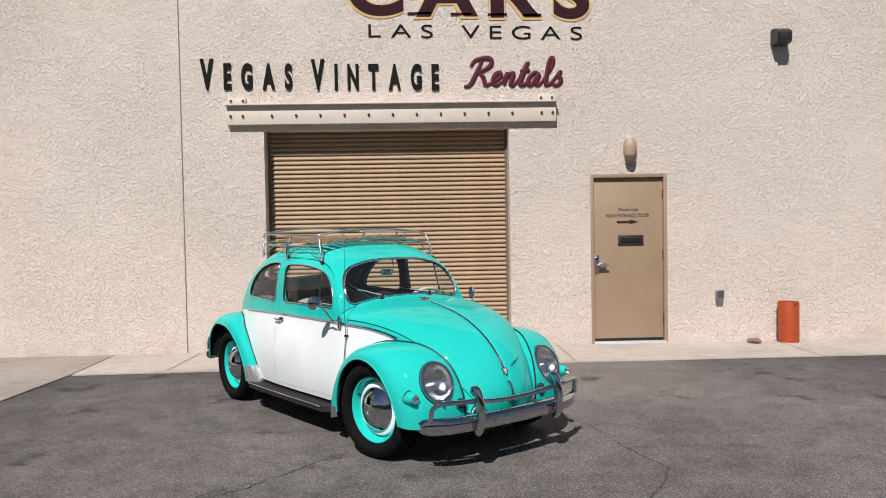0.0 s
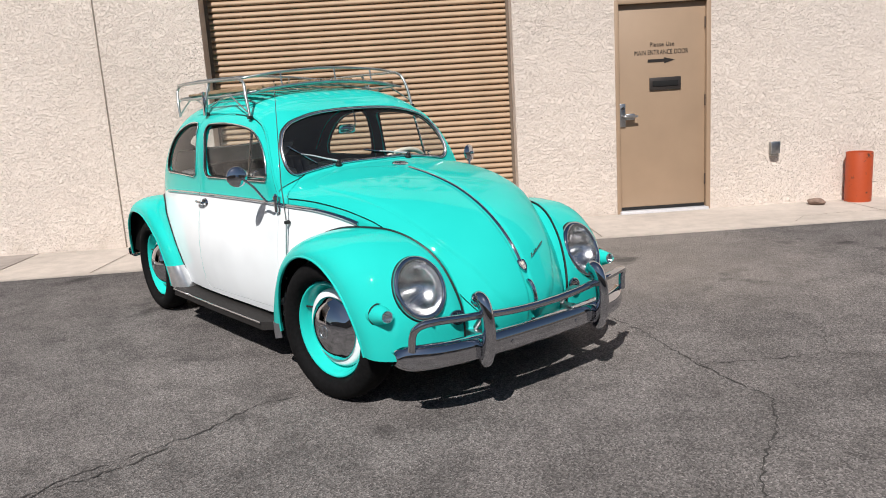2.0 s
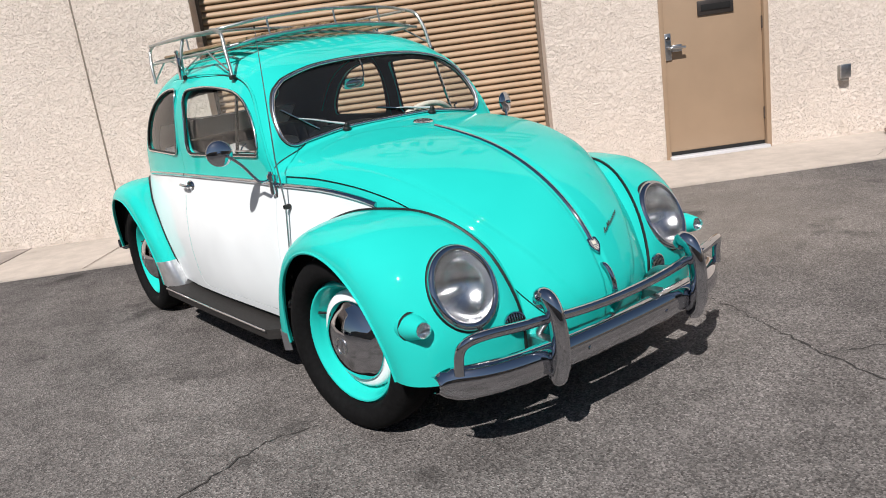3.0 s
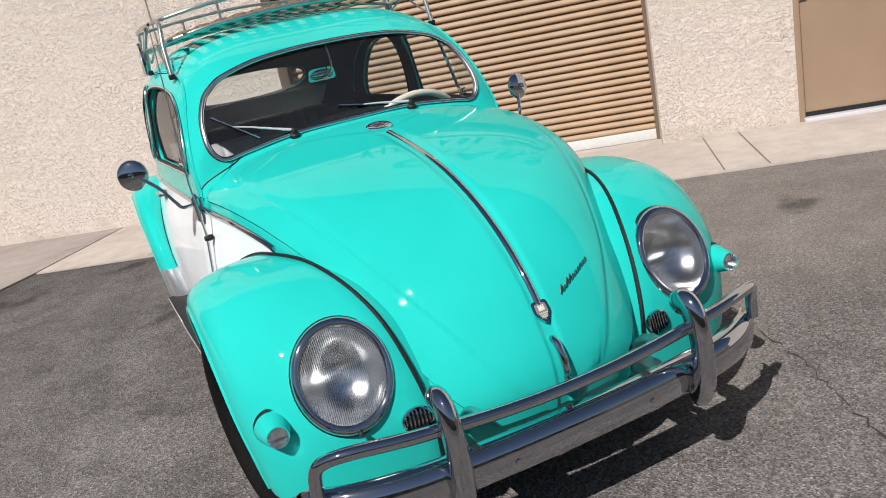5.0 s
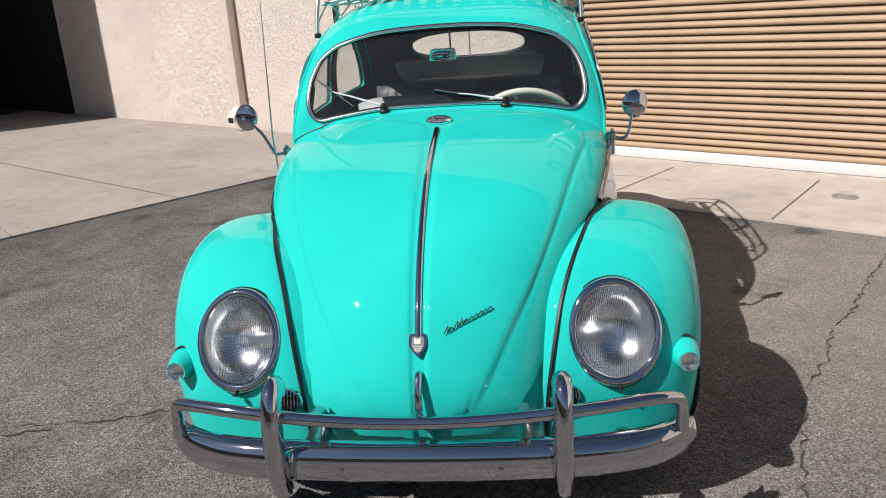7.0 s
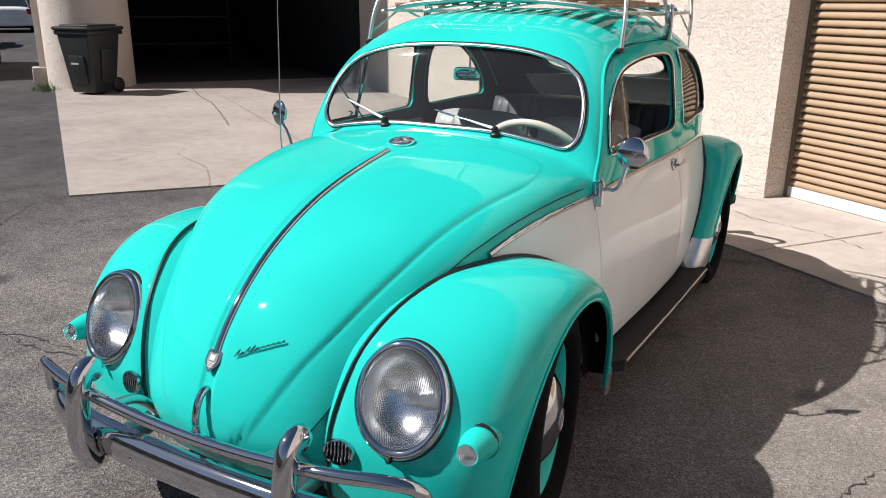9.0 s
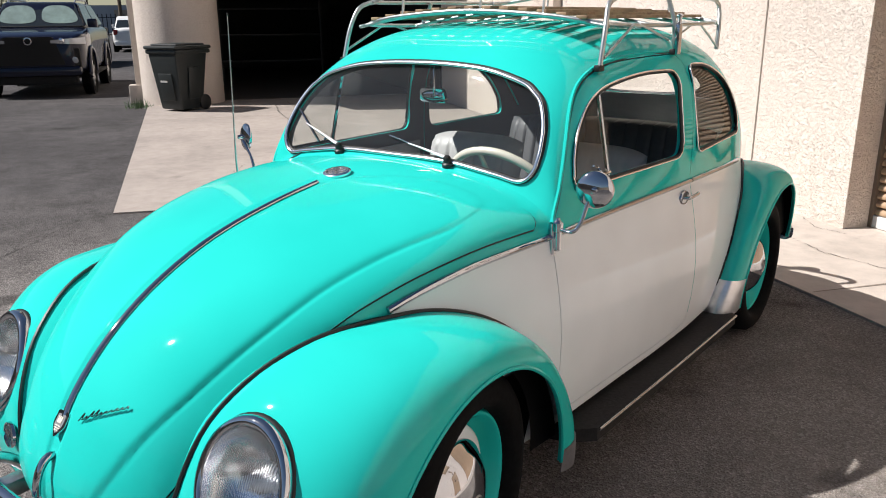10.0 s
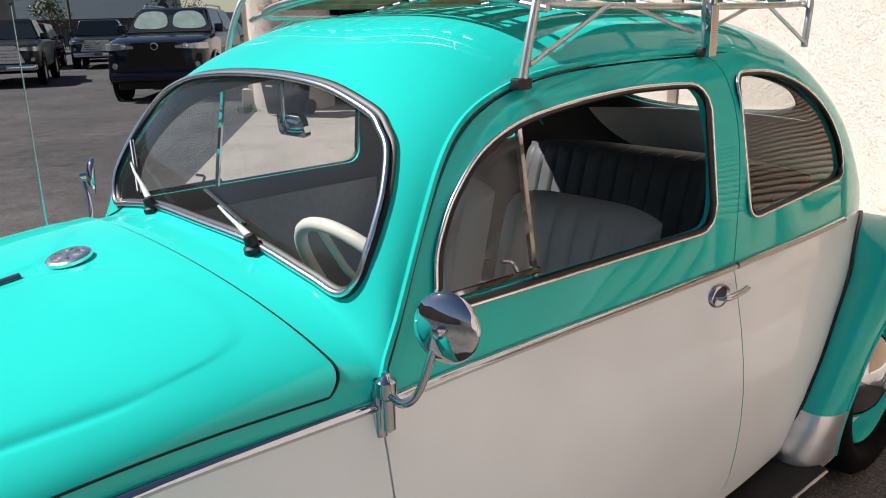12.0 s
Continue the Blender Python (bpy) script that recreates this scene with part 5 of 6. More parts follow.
INK = plain("black_sign_paint", (0.009, 0.009, 0.007), 0.75, grain=0.2, spec=0.15)
GOLD = plain("ochre_outline_paint", (0.62, 0.40, 0.16), 0.7)
PLUM = plain("plum_sign_paint", (0.035, 0.010, 0.016), 0.75, grain=0.2, spec=0.15)
MAROON = plain("maroon_sign_paint", (0.09, 0.011, 0.026), 0.6, grain=0.2, spec=0.25)
sign_a = thing("wall_sign", "black condensed raised capital letters on the stucco", "sign")
lettering(sign_a, "VEGAS VINTAGE", -2.97, .01, 3.337, .31, INK, WALL_Y - .012, .012, .042, 0, .34, .30, .52, .18, -.014)
sign_b = thing("wall_sign", "maroon slanted script lettering raised on the stucco", "sign")
def brush_word(parent, strokes, x0, z0, wide, tall, lean, mat):
    """Joined brush strokes laid flat on the wall."""
    for stroke in strokes:
        pts = smooth_path([(x0 + wide * u + lean * tall * w, WALL_Y - .014, z0 + tall * w) for u, w in stroke], 6)
        n = len(pts)
        part("letter_stroke", tube(pts, [.030 * (.55 + .45 * math.sin(math.pi * (i + .5) / n)) for i in range(n)], "letter_stroke", mat, 8, False, .3, (0, 1, 0)), None, parent)


RENTALS = [
    [(.0, .72), (.12, .96), (.5, 1.02), (.62, .82), (.45, .60), (.20, .52)],
    [(.32, .98), (.22, .5), (.10, .05), (-.08, -.02)],
    [(.26, .53), (.45, .32), (.58, .04), (.78, .12)],
    [(.78, .12), (.98, .34), (.92, .48), (.80, .40), (.78, .14), (.90, .02), (1.08, .16)],
    [(1.08, .16), (1.18, .47), (1.14, .02)],
    [(1.15, .22), (1.29, .47), (1.36, .38), (1.33, .08), (1.42, .02), (1.54, .18)],
    [(1.54, .18), (1.72, .86), (1.62, .12), (1.72, .02), (1.84, .14)],
    [(1.54, .53), (1.84, .57)],
    [(2.14, .42), (2.0, .48), (1.86, .28), (1.88, .05), (2.0, .06), (2.14, .42), (2.12, .06), (2.2, .02), (2.3, .16)],
    [(2.3, .16), (2.5, .72), (2.46, 1.0), (2.38, .86), (2.4, .1), (2.5, .02), (2.6, .14)],
    [(2.6, .14), (2.78, .52), (2.76, .36), (2.86, .16), (2.76, .0), (2.6, .06)],
]
brush_word(sign_b, RENTALS, .36, 3.325, .415, .34, .22, MAROON)
sign_c = thing("wall_sign", "thin black painted wide capital letters on the stucco", "sign")
lettering(sign_c, "LAS VEGAS", -.865, 1.834, 3.95, .175, INK, WALL_Y - .006, .005, -.008, 0, .42, .75, 1.25, 0, -.022)
sign_d = thing("wall_sign", "large plum serif capitals with an ochre outline on the stucco", "sign")
lettering(sign_d, "CARS", -1.13, 1.95, 4.24, .62, GOLD, WALL_Y - .005, .004, .062, 0, .16, .3, 1.25, 0, -.022)
lettering(sign_d, "CARS", -1.11, 1.93, 4.25, .60, PLUM, WALL_Y - .009, .005, .035, 0, .20, .3, 1.25, 0, -.022)
for x, w in ((-.22, .30), (.30, .26), (.76, .24), (1.20, .24)):
    part("serif", boxed((x - w / 2, WALL_Y - .014, 4.245 - .022 * (x + 1.1)), (x + w / 2, WALL_Y - .004, 4.275 - .022 * (x + 1.1))), PLUM, sign_d)

# personnel door
door1 = thing("door_1", "closed tan steel door with mail slot and arrow lettering", "door", kind="structure")
part("leaf", boxed((DOOR_L + .045, WALL_Y + .045, .03), (DOOR_R - .045, WALL_Y + .09, DOOR_T - .05), .003), TANDOOR, door1)
for lo, hi in (((DOOR_L, WALL_Y - .006, .012), (DOOR_L + .043, WALL_Y + .12, DOOR_T)), ((DOOR_R - .043, WALL_Y - .006, .012), (DOOR_R, WALL_Y + .12, DOOR_T)), ((DOOR_L + .043, WALL_Y - .006, DOOR_T - .046), (DOOR_R - .043, WALL_Y + .12, DOOR_T))):
    part("door_frame", boxed(lo, hi, .003), TANDOOR, door1)
part("door_sweep", boxed((DOOR_L + .05, WALL_Y + .036, .042), (DOOR_R - .05, WALL_Y + .0445, .075)), RUBBER, door1, "black sweep along the foot of the door")
part("threshold", boxed((DOOR_L + .03, WALL_Y - .05, .012), (DOOR_R - .03, WALL_Y + .1, .04), .003), plain("aluminium", (.72, .72, .74), .4, .3), door1, "aluminium threshold")
for z in (.33, 1.15, 1.93):
    part("hinge", lathe([(-.055, .011), (.055, .011), (.056, 0)], "hinge", DARKBOLT, 10, "z"), None, door1, "dark door hinge").matrix_local = pose(DOOR_R - .043, WALL_Y + .034, z)
slot = part("mail_slot", boxed((2.285, WALL_Y + .030, 1.275), (2.612, WALL_Y + .046, 1.405), .004), plain("slot_bronze", (.07, .06, .055), .4, .6), door1, "dark bronze mail slot")
part("slot_flap", boxed((2.315, WALL_Y + .022, 1.315), (2.582, WALL_Y + .030, 1.37), .003), BLACK, slot)
lockp = part("lock_plate", boxed((1.965, WALL_Y + .028, .92), (2.03, WALL_Y + .046, 1.16), .006), DULLMETAL, door1, "steel lock plate with lever and cylinder")
part("lever", tube(smooth_path([(2.0, WALL_Y + .03, 1.03), (2.0, WALL_Y - .03, 1.03), (2.05, WALL_Y - .035, 1.03), (2.14, WALL_Y - .03, 1.025)], 4), .012, "lever", DULLMETAL, 8), None, lockp)
part("lock_box", boxed((2.03, WALL_Y + .0, .99), (2.12, WALL_Y + .046, 1.055), .01), DULLMETAL, lockp)
part("cylinder", lathe([(0, .02), (-.02, .018), (-.022, 0)], "cylinder", CHROME, 16, "y"), None, lockp).matrix_local = pose(1.998, WALL_Y + .028, 1.11)
DOORINK = plain("dark_vinyl_letters", (.02, .016, .014), .5)
lettering(door1, "Please Use", 2.295, 2.545, 1.715, .046, DOORINK, WALL_Y + .0445, .003, .0008, 0, .10, .30, .9)
lettering(door1, "MAIN ENTRANCE DOOR", 2.135, 2.69, 1.635, .05, DOORINK, WALL_Y + .0445, .003, .0008, 0, .10, .32, .9)
part("arrow", prism([(2.27, 1.560), (2.44, 1.560), (2.44, 1.545), (2.55, 1.575), (2.44, 1.605), (2.44, 1.59), (2.27, 1.59)], "y", WALL_Y + .041, WALL_Y + .0455), None, door1).data.materials.append(DOORINK)

BEIGE = plain("beige_lamp_cast", (.42, .31, .22), .5)
lamp1 = thing("wall_lamp", "small beige wall lamp above the door", "wall lamp")
part("housing", lathe([(-.12, .03), (-.10, .065), (.0, .085), (.08, .078), (.125, .05), (.135, 0)], "housing", BEIGE, 24, "z"), None, lamp1).matrix_local = pose(2.424, WALL_Y - .05, 2.51)
part("diffuser", lathe([(-.13, 0), (-.125, .03), (-.09, .06), (-.02, .074)], "diffuser", plain("smoked_diffuser", (.16, .12, .09), .3), 24, "z"), None, lamp1).matrix_local = pose(2.424, WALL_Y - .065, 2.44)
lamp2 = thing("wall_lamp", "black box wall flood lamp high on the stucco", "wall lamp")
part("housing", prism(rounded([(0, 3.78), (-.20, 3.80), (-.22, 3.93), (-.12, 3.99), (0, 3.99)], .03), "x", 4.265, 4.445), None, lamp2).data.materials.append(plain("black_lamp_cast", (.02, .02, .022), .45))
lamp2.children[0].matrix_world = Matrix.Translation((0, WALL_Y, 0))
part("lamp_glass", boxed((4.29, WALL_Y - .235, 3.81), (4.42, WALL_Y - .20, 3.92), .01), plain("dark_lens", (.03, .03, .035), .12), lamp2)
outlet = thing("socket_box", "small grey weatherproof socket box on the stucco", "socket")
part("box", boxed((3.53, WALL_Y - .07, .53), (3.605, WALL_Y + .005, .67), .01), plain("grey_cast_box", (.28, .27, .25), .5, .3), outlet)
part("cover", boxed((3.52, WALL_Y - .085, .555), (3.615, WALL_Y - .068, .68), .006), DULLMETAL, outlet, "hinged metal cover")
cone = thing("bollard", "orange painted steel pipe standing by the wall", "bollard")
ORANGE, _ot, _op = material("scuffed_orange_paint")
_on = noise_at(_ot, 14, 6, .7)
_ot.links.new(ramp(_ot, _on.outputs[0], [(.0, (.33, .045, .010)), (.60, (.40, .06, .013)), (.64, (.08, .03, .02))]).outputs[0], _op.inputs["Base Color"])
_op.inputs["Roughness"].default_value = .55
part("pipe", lathe([(.012, .128), (.515, .128), (.525, .124), (.52, .112), (.30, .11), (.30, 0)], "pipe", ORANGE, 32, "z"), None, cone).matrix_local = pose(4.42, 10.30, 0)
stone_bm = bmesh.new()
bmesh.ops.create_icosphere(stone_bm, subdivisions=3, radius=.1)
for v in stone_bm.verts:
    v.co *= 1 + .25 * noise.noise(v.co * 14)
    v.co.z *= .45
st = part("stone", stone_bm, plain("brown_stone", (.22, .15, .115), .9, grain=.3, bump=.4), None)
tagged(st, "flat brown stone lying by the wall", "stone")
st.matrix_world = pose(3.955, 10.25, .04, 0, 0, 20) @ Matrix.Diagonal((.85, .85, .85, 1))
# control joint, downspout
part("control_joint", boxed((-3.228, WALL_Y - .004, .02), (-3.214, WALL_Y + .002, WALL_TOP)), JOINT, wall, "narrow vertical control joint")
spout = thing("downspout", "cream square metal downspout on the stucco wall", "downspout")
part("pipe", boxed((-6.995, WALL_Y - .115, .30), (-6.865, WALL_Y - .005, WALL_TOP), .012), CREAMMETAL, spout)
part("shoe", prism([(WALL_Y - .115, .32), (WALL_Y - .24, .20), (WALL_Y - .24, .12), (WALL_Y - .10, .20), (WALL_Y - .005, .32)], "x", -6.995, -6.865), None, spout).data.materials.append(CREAMMETAL)
# the shoe is solid; a black plate stands for the shade in its mouth
part("mouth", boxed((-6.983, WALL_Y - .2425, .128), (-6.877, WALL_Y - .2395, .192)), BLACK, spout, "black plate for the shaded open end")
mh = part("drain_cover", lathe([(0, 0), (.004, .0), (.004, .055), (.002, .058), (.002, .064), (.006, .067), (.006, .080), (-.004, .084)], "drain_cover", plain("cast_iron", (.36, .33, .30), .6, .4), 28, "z"), None, None)
tagged(mh, "small round iron cleanout cover in the concrete", "drain cover")
mh.matrix_world = pose(.238, 10.025, .013)

# ---- side building ----
WING_X = -13.35
wing = bmesh.new()
box(wing, (-24, 5.30, 0), (WING_X, 6.6, WALL_TOP))
box(wing, (-24, 5.30, 3.5), (WING_X, WALL_Y, WALL_TOP))
structure("wall_west", wing, STUCCO, "cream stucco side building with an open garage bay", "wall", 0)
# out of view; its slanted edge is placed to shade the north wall
roof = prism([(WING_X, 5.25), (-11.80, 5.6), (-10.55, WALL_Y), (WING_X, WALL_Y)], "z", 3.5, WALL_TOP)
roof.materials.append(STUCCO)
structure("canopy_west", roof, None, "stucco canopy over the garage bay", "canopy", 0)
col = structure("column_west", lathe([(0, .72), (WALL_TOP, .72)], "column_west", STUCCO, 56, "z"), None, "thick round stucco corner column", "column")
col.matrix_world = pose(WING_X, 5.95, 0)
# the shade inside the bay is put into these dark colours
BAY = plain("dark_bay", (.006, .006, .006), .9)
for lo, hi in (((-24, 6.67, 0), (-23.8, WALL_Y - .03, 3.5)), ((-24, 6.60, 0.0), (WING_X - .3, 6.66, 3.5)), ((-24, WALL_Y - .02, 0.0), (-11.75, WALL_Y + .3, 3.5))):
    structure("bay_lining", boxed(lo, hi), BAY, "inside wall of the garage bay, its shade in the colour", "wall", 0)
structure("bay_floor", boxed((-23.8, 6.66, .0), (WING_X, WALL_Y - .02, .02)), plain("bay_floor_paint", (.06, .055, .05), .7), "garage floor, darkened for the shade inside", "floor", 0)
# shelf steel darkened to near black for the shade around it
SHADESTEEL = plain("dim_shelf_steel", (.012, .012, .012), .6)
tank = thing("storage_rack", "metal shelving deep in the garage, coloured near black for shade", "shelving")
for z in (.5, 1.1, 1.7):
    part("shelf", boxed((-18.0, 6.8, z), (-17.4, 9.2, z + .03)), SHADESTEEL, tank)
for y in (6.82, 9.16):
    part("post", boxed((-17.46, y - .02, .02), (-17.42, y + .02, 2.0)), SHADESTEEL, tank)
pipe = thing("downspout", "cream downspout at the corner of the side building", "downspout")
part("pipe", boxed((WING_X - .28, 5.12, .25), (WING_X - .16, 5.26, WALL_TOP), .01), CREAMMETAL, pipe)
part("base_block", boxed((WING_X - .34, 5.0, 0), (WING_X - .10, 5.26, .34), .02), CONCRETE, pipe)

# wheeled bin
BIN = plain("dark_green_bin_plastic", (.012, .016, .016), .5, grain=.15, scale=12)
wb = thing("wheeled_bin", "dark grey-green wheeled rubbish bin with closed lid", "bin")
wb.matrix_world = pose(-11.95, 5.93, .014, 0, 0, -45)


def taper(z0, z1, a, b, name, parent, bev=.03, label=""):
    """A box that widens from a to b (half sizes in x and y) upward."""
    bm = boxed((-1, -1, 0), (1, 1, 1))
    for v in bm.verts:
        h = a if v.co.z < .5 else b
        v.co = Vector((v.co.x * h[0], v.co.y * h[1], z0 + (z1 - z0) * v.co.z))
    bmesh.ops.bevel(bm, geom=list(bm.edges), offset=bev, segments=3, affect="EDGES", profile=.5)
    return part(name, bm, BIN, parent, label)


tub = taper(.03, 1.0, (.24, .235), (.36, .315), "tub", wb)
part("rim", boxed((-.40, -.345, .93), (.375, .345, 1.0), .025), BIN, wb)
lid_ = part("lid", boxed((-.42, -.36, 1.0), (.40, .36, 1.06), .028), BIN, wb, "ribbed plastic lid")
part("lid_dome", boxed((-.33, -.29, 1.05), (.30, .29, 1.09), .02), BIN, lid_)
panel = bmesh.new()
box(panel, (0, -.15, 0), (.02, .15, .44), .009)
pn = part("panel", panel, BIN, wb, "moulded front panel")
pn.matrix_local = pose(.262, 0, .18, 0, 7, 0)
part("label_bar", boxed((.018, -.11, .30), (.024, .04, .33)), plain("pale_label", (.5, .5, .48), .6), pn)
for s in (1, -1):
    side_ = part("side_bulge", boxed((-.13, -.012, 0), (.13, .012, .52), .011), BIN, wb)
    side_.matrix_local = pose(-.03, s * .268, .20, -s * 4.5, 0, 0)
    part("bin_wheel", lathe([(-.03, 0), (-.03, .11), (-.02, .125), (.02, .125), (.03, .11), (.03, 0)], "bin_wheel", RUBBER, 24, "y"), None, wb, "black wheel").matrix_local = pose(-.27, s * .25, .125)
    part("handle_arm", boxed((-.47, s * .24 - .03, .93), (-.38, s * .24 + .03, .98), .01), BIN, wb)
part("handle", tube([(-.46, -.25, .955), (-.46, .25, .955)], .017, "handle", BIN, 8), None, wb)

# ---- cracks in the asphalt ----
CRACK = plain("crack_dirt", (0.045, 0.041, 0.038), .95)


def crack(points, width, seed, z=.0035):
    """A crack that wanders between a few points."""
    rnd = random.Random(seed)
    out = []
    for a, b in zip(points, points[1:]):
        n = max(3, int(math.dist(a, b) / .028))
        for i in range(n):
            f = i / n
            out.append((a[0] + (b[0] - a[0]) * f + rnd.uniform(-.013, .013), a[1] + (b[1] - a[1]) * f + rnd.uniform(-.013, .013)))
    c = strip(out, width * .42, z, CRACK, "crack", None, "", .9, seed)
    return tagged(c, "thin dark crack wandering through the " + ("asphalt" if z < .01 else "concrete"), "crack", kind="structure")


crack([(.83, 7.2), (.93, 6.85), (1.028, 6.52), (1.128, 5.97), (1.21, 5.72), (1.282, 5.505), (1.184, 5.235), (1.031, 5.01), (.92, 4.8), (.845, 4.62), (.80, 4.1), (.86, 3.4)], .013, 1)
crack([(1.128, 5.97), (1.474, 5.974), (1.797, 5.992), (2.2, 5.82)], .009, 2)
crack([(-1.95, 4.4), (-1.745, 4.967), (-1.663, 5.224), (-1.423, 5.407), (-1.203, 5.582), (-1.005, 5.863), (-.779, 5.958)], .011, 3)
crack([(.70, 9.24), (.72, 8.8), (.734, 8.461), (.768, 8.073), (.752, 7.806), (.81, 7.562), (.83, 7.2)], .012, 4)
crack([(-1.3, 5.45), (-1.44, 5.306), (-2.3, 4.75), (-3.2, 4.78), (-3.45, 4.856), (-3.749, 5.01), (-4.10, 5.136), (-4.33, 5.21), (-4.44, 5.45)], .016, 5)
crack([(1.797, 5.992), (1.95, 6.35), (1.9, 6.8)], .006, 6)
crack([(-1.70, 5.1), (-1.2, 4.5), (-.8, 3.8)], .006, 7)

crack([(-2.75, 9.86), (-2.18, 9.96), (-1.75, 9.9), (-1.3, 10.02), (-.9, 9.97)], .010, 11, .0165)
crack([(-2.55, 10.42), (-2.3, 10.3), (-2.05, 10.38)], .010, 12, .0165)
crack([(3.3, 9.38), (3.5, 9.62), (4.0, 9.7), (4.5, 9.6)], .009, 13, .0165)
crack([(-12.1, 7.49), (-11.13, 7.43), (-10.0, 7.46), (-8.81, 7.38), (-7.63, 7.28)], .022, 8, .019)
crack([(-8.9, 7.75), (-8.7, 8.6), (-9.1, 9.3), (-8.9, 10.3)], .014, 9, .019)
crack([(-4.25, 6.5), (-5.1, 6.62), (-5.9, 6.45), (-6.3, 6.6)], .008, 10, .019)

# weeds and a scrap of hose at the foot of the column
rnd = random.Random(12)
verts, faces = [], []
for _ in range(120):
    c = Vector((-12.75 + rnd.gauss(0, .14), 5.2 + rnd.gauss(0, .10), 0))
    lean = Vector((rnd.uniform(-.06, .06), rnd.uniform(-.06, .06), rnd.uniform(.05, .16)))
    wide = Vector((rnd.uniform(-1, 1), rnd.uniform(-1, 1), 0)).normalized() * .006
    k = len(verts)
    verts += [c - wide, c + wide, c + lean * .6 + wide * .7, c + lean, c + lean * .6 - wide * .7]
    faces.append((k, k + 1, k + 2, k + 3, k + 4))
tagged(part("weeds", mesh_of("weeds", verts, faces, plain("weed_green", (.06, .12, .035), .6, grain=.3), None, 0), None, None), "green weeds at the foot of the stucco column", "weeds", kind="stuff")

# ---- vehicles in the lot ----
NAVY, TANCAR = plain("navy_paint", (.0035, .0055, .019), .35, coat=.8, spec=.05, grain=.1), paint("champagne_paint", (.42, .33, .22))
MAROONCAR, OFFWHITE = paint("maroon_car_paint", (.045, .012, .014)), paint("white_car_paint", (.75, .75, .74))
DARKGLASS = plain("dark_car_glass", (.02, .025, .028), .06, grain=.0, spec=.8)
SHADE = plain("silver_sunshade", (.17, .24, .225), .4, grain=.25, scale=5)
REDLENS, CLEARLENS = plain("red_lens", (.25, .02, .02), .2), plain("clear_lens", (.42, .44, .47), .15, .6)
ALLOY = plain("alloy", (.55, .55, .55), .35, .9)


def loft(sections, name, mat, smooth=40, n=28):
    """A closed body through stations (x, half width, bottom, top, squareness)."""
    rings = []
    for x, w, z0, z1, e in sections:
        ring = []
        for i in range(n):
            a = 2 * math.pi * i / n
            c, s = math.cos(a), math.sin(a)
            ring.append((x, w * math.copysign(abs(c) ** (2 / e), c), (z0 + z1) / 2 + (z1 - z0) / 2 * math.copysign(abs(s) ** (2 / e), s)))
        rings.append(ring)
    verts = [p for r in rings for p in r]
    faces = [(i * n + j, i * n + (j + 1) % n, (i + 1) * n + (j + 1) % n, (i + 1) * n + j) for i in range(len(rings) - 1) for j in range(n)]
    faces += [tuple(reversed(range(n))), tuple(range((len(rings) - 1) * n, len(rings) * n))]
    me = mesh_of(name, verts, faces, mat, None, smooth)
    bm = bmesh.new()
    bm.from_mesh(me)
    bmesh.ops.recalc_face_normals(bm, faces=bm.faces)
    bm.to_mesh(me)
    bm.free()
    shade(me, smooth)
    return me


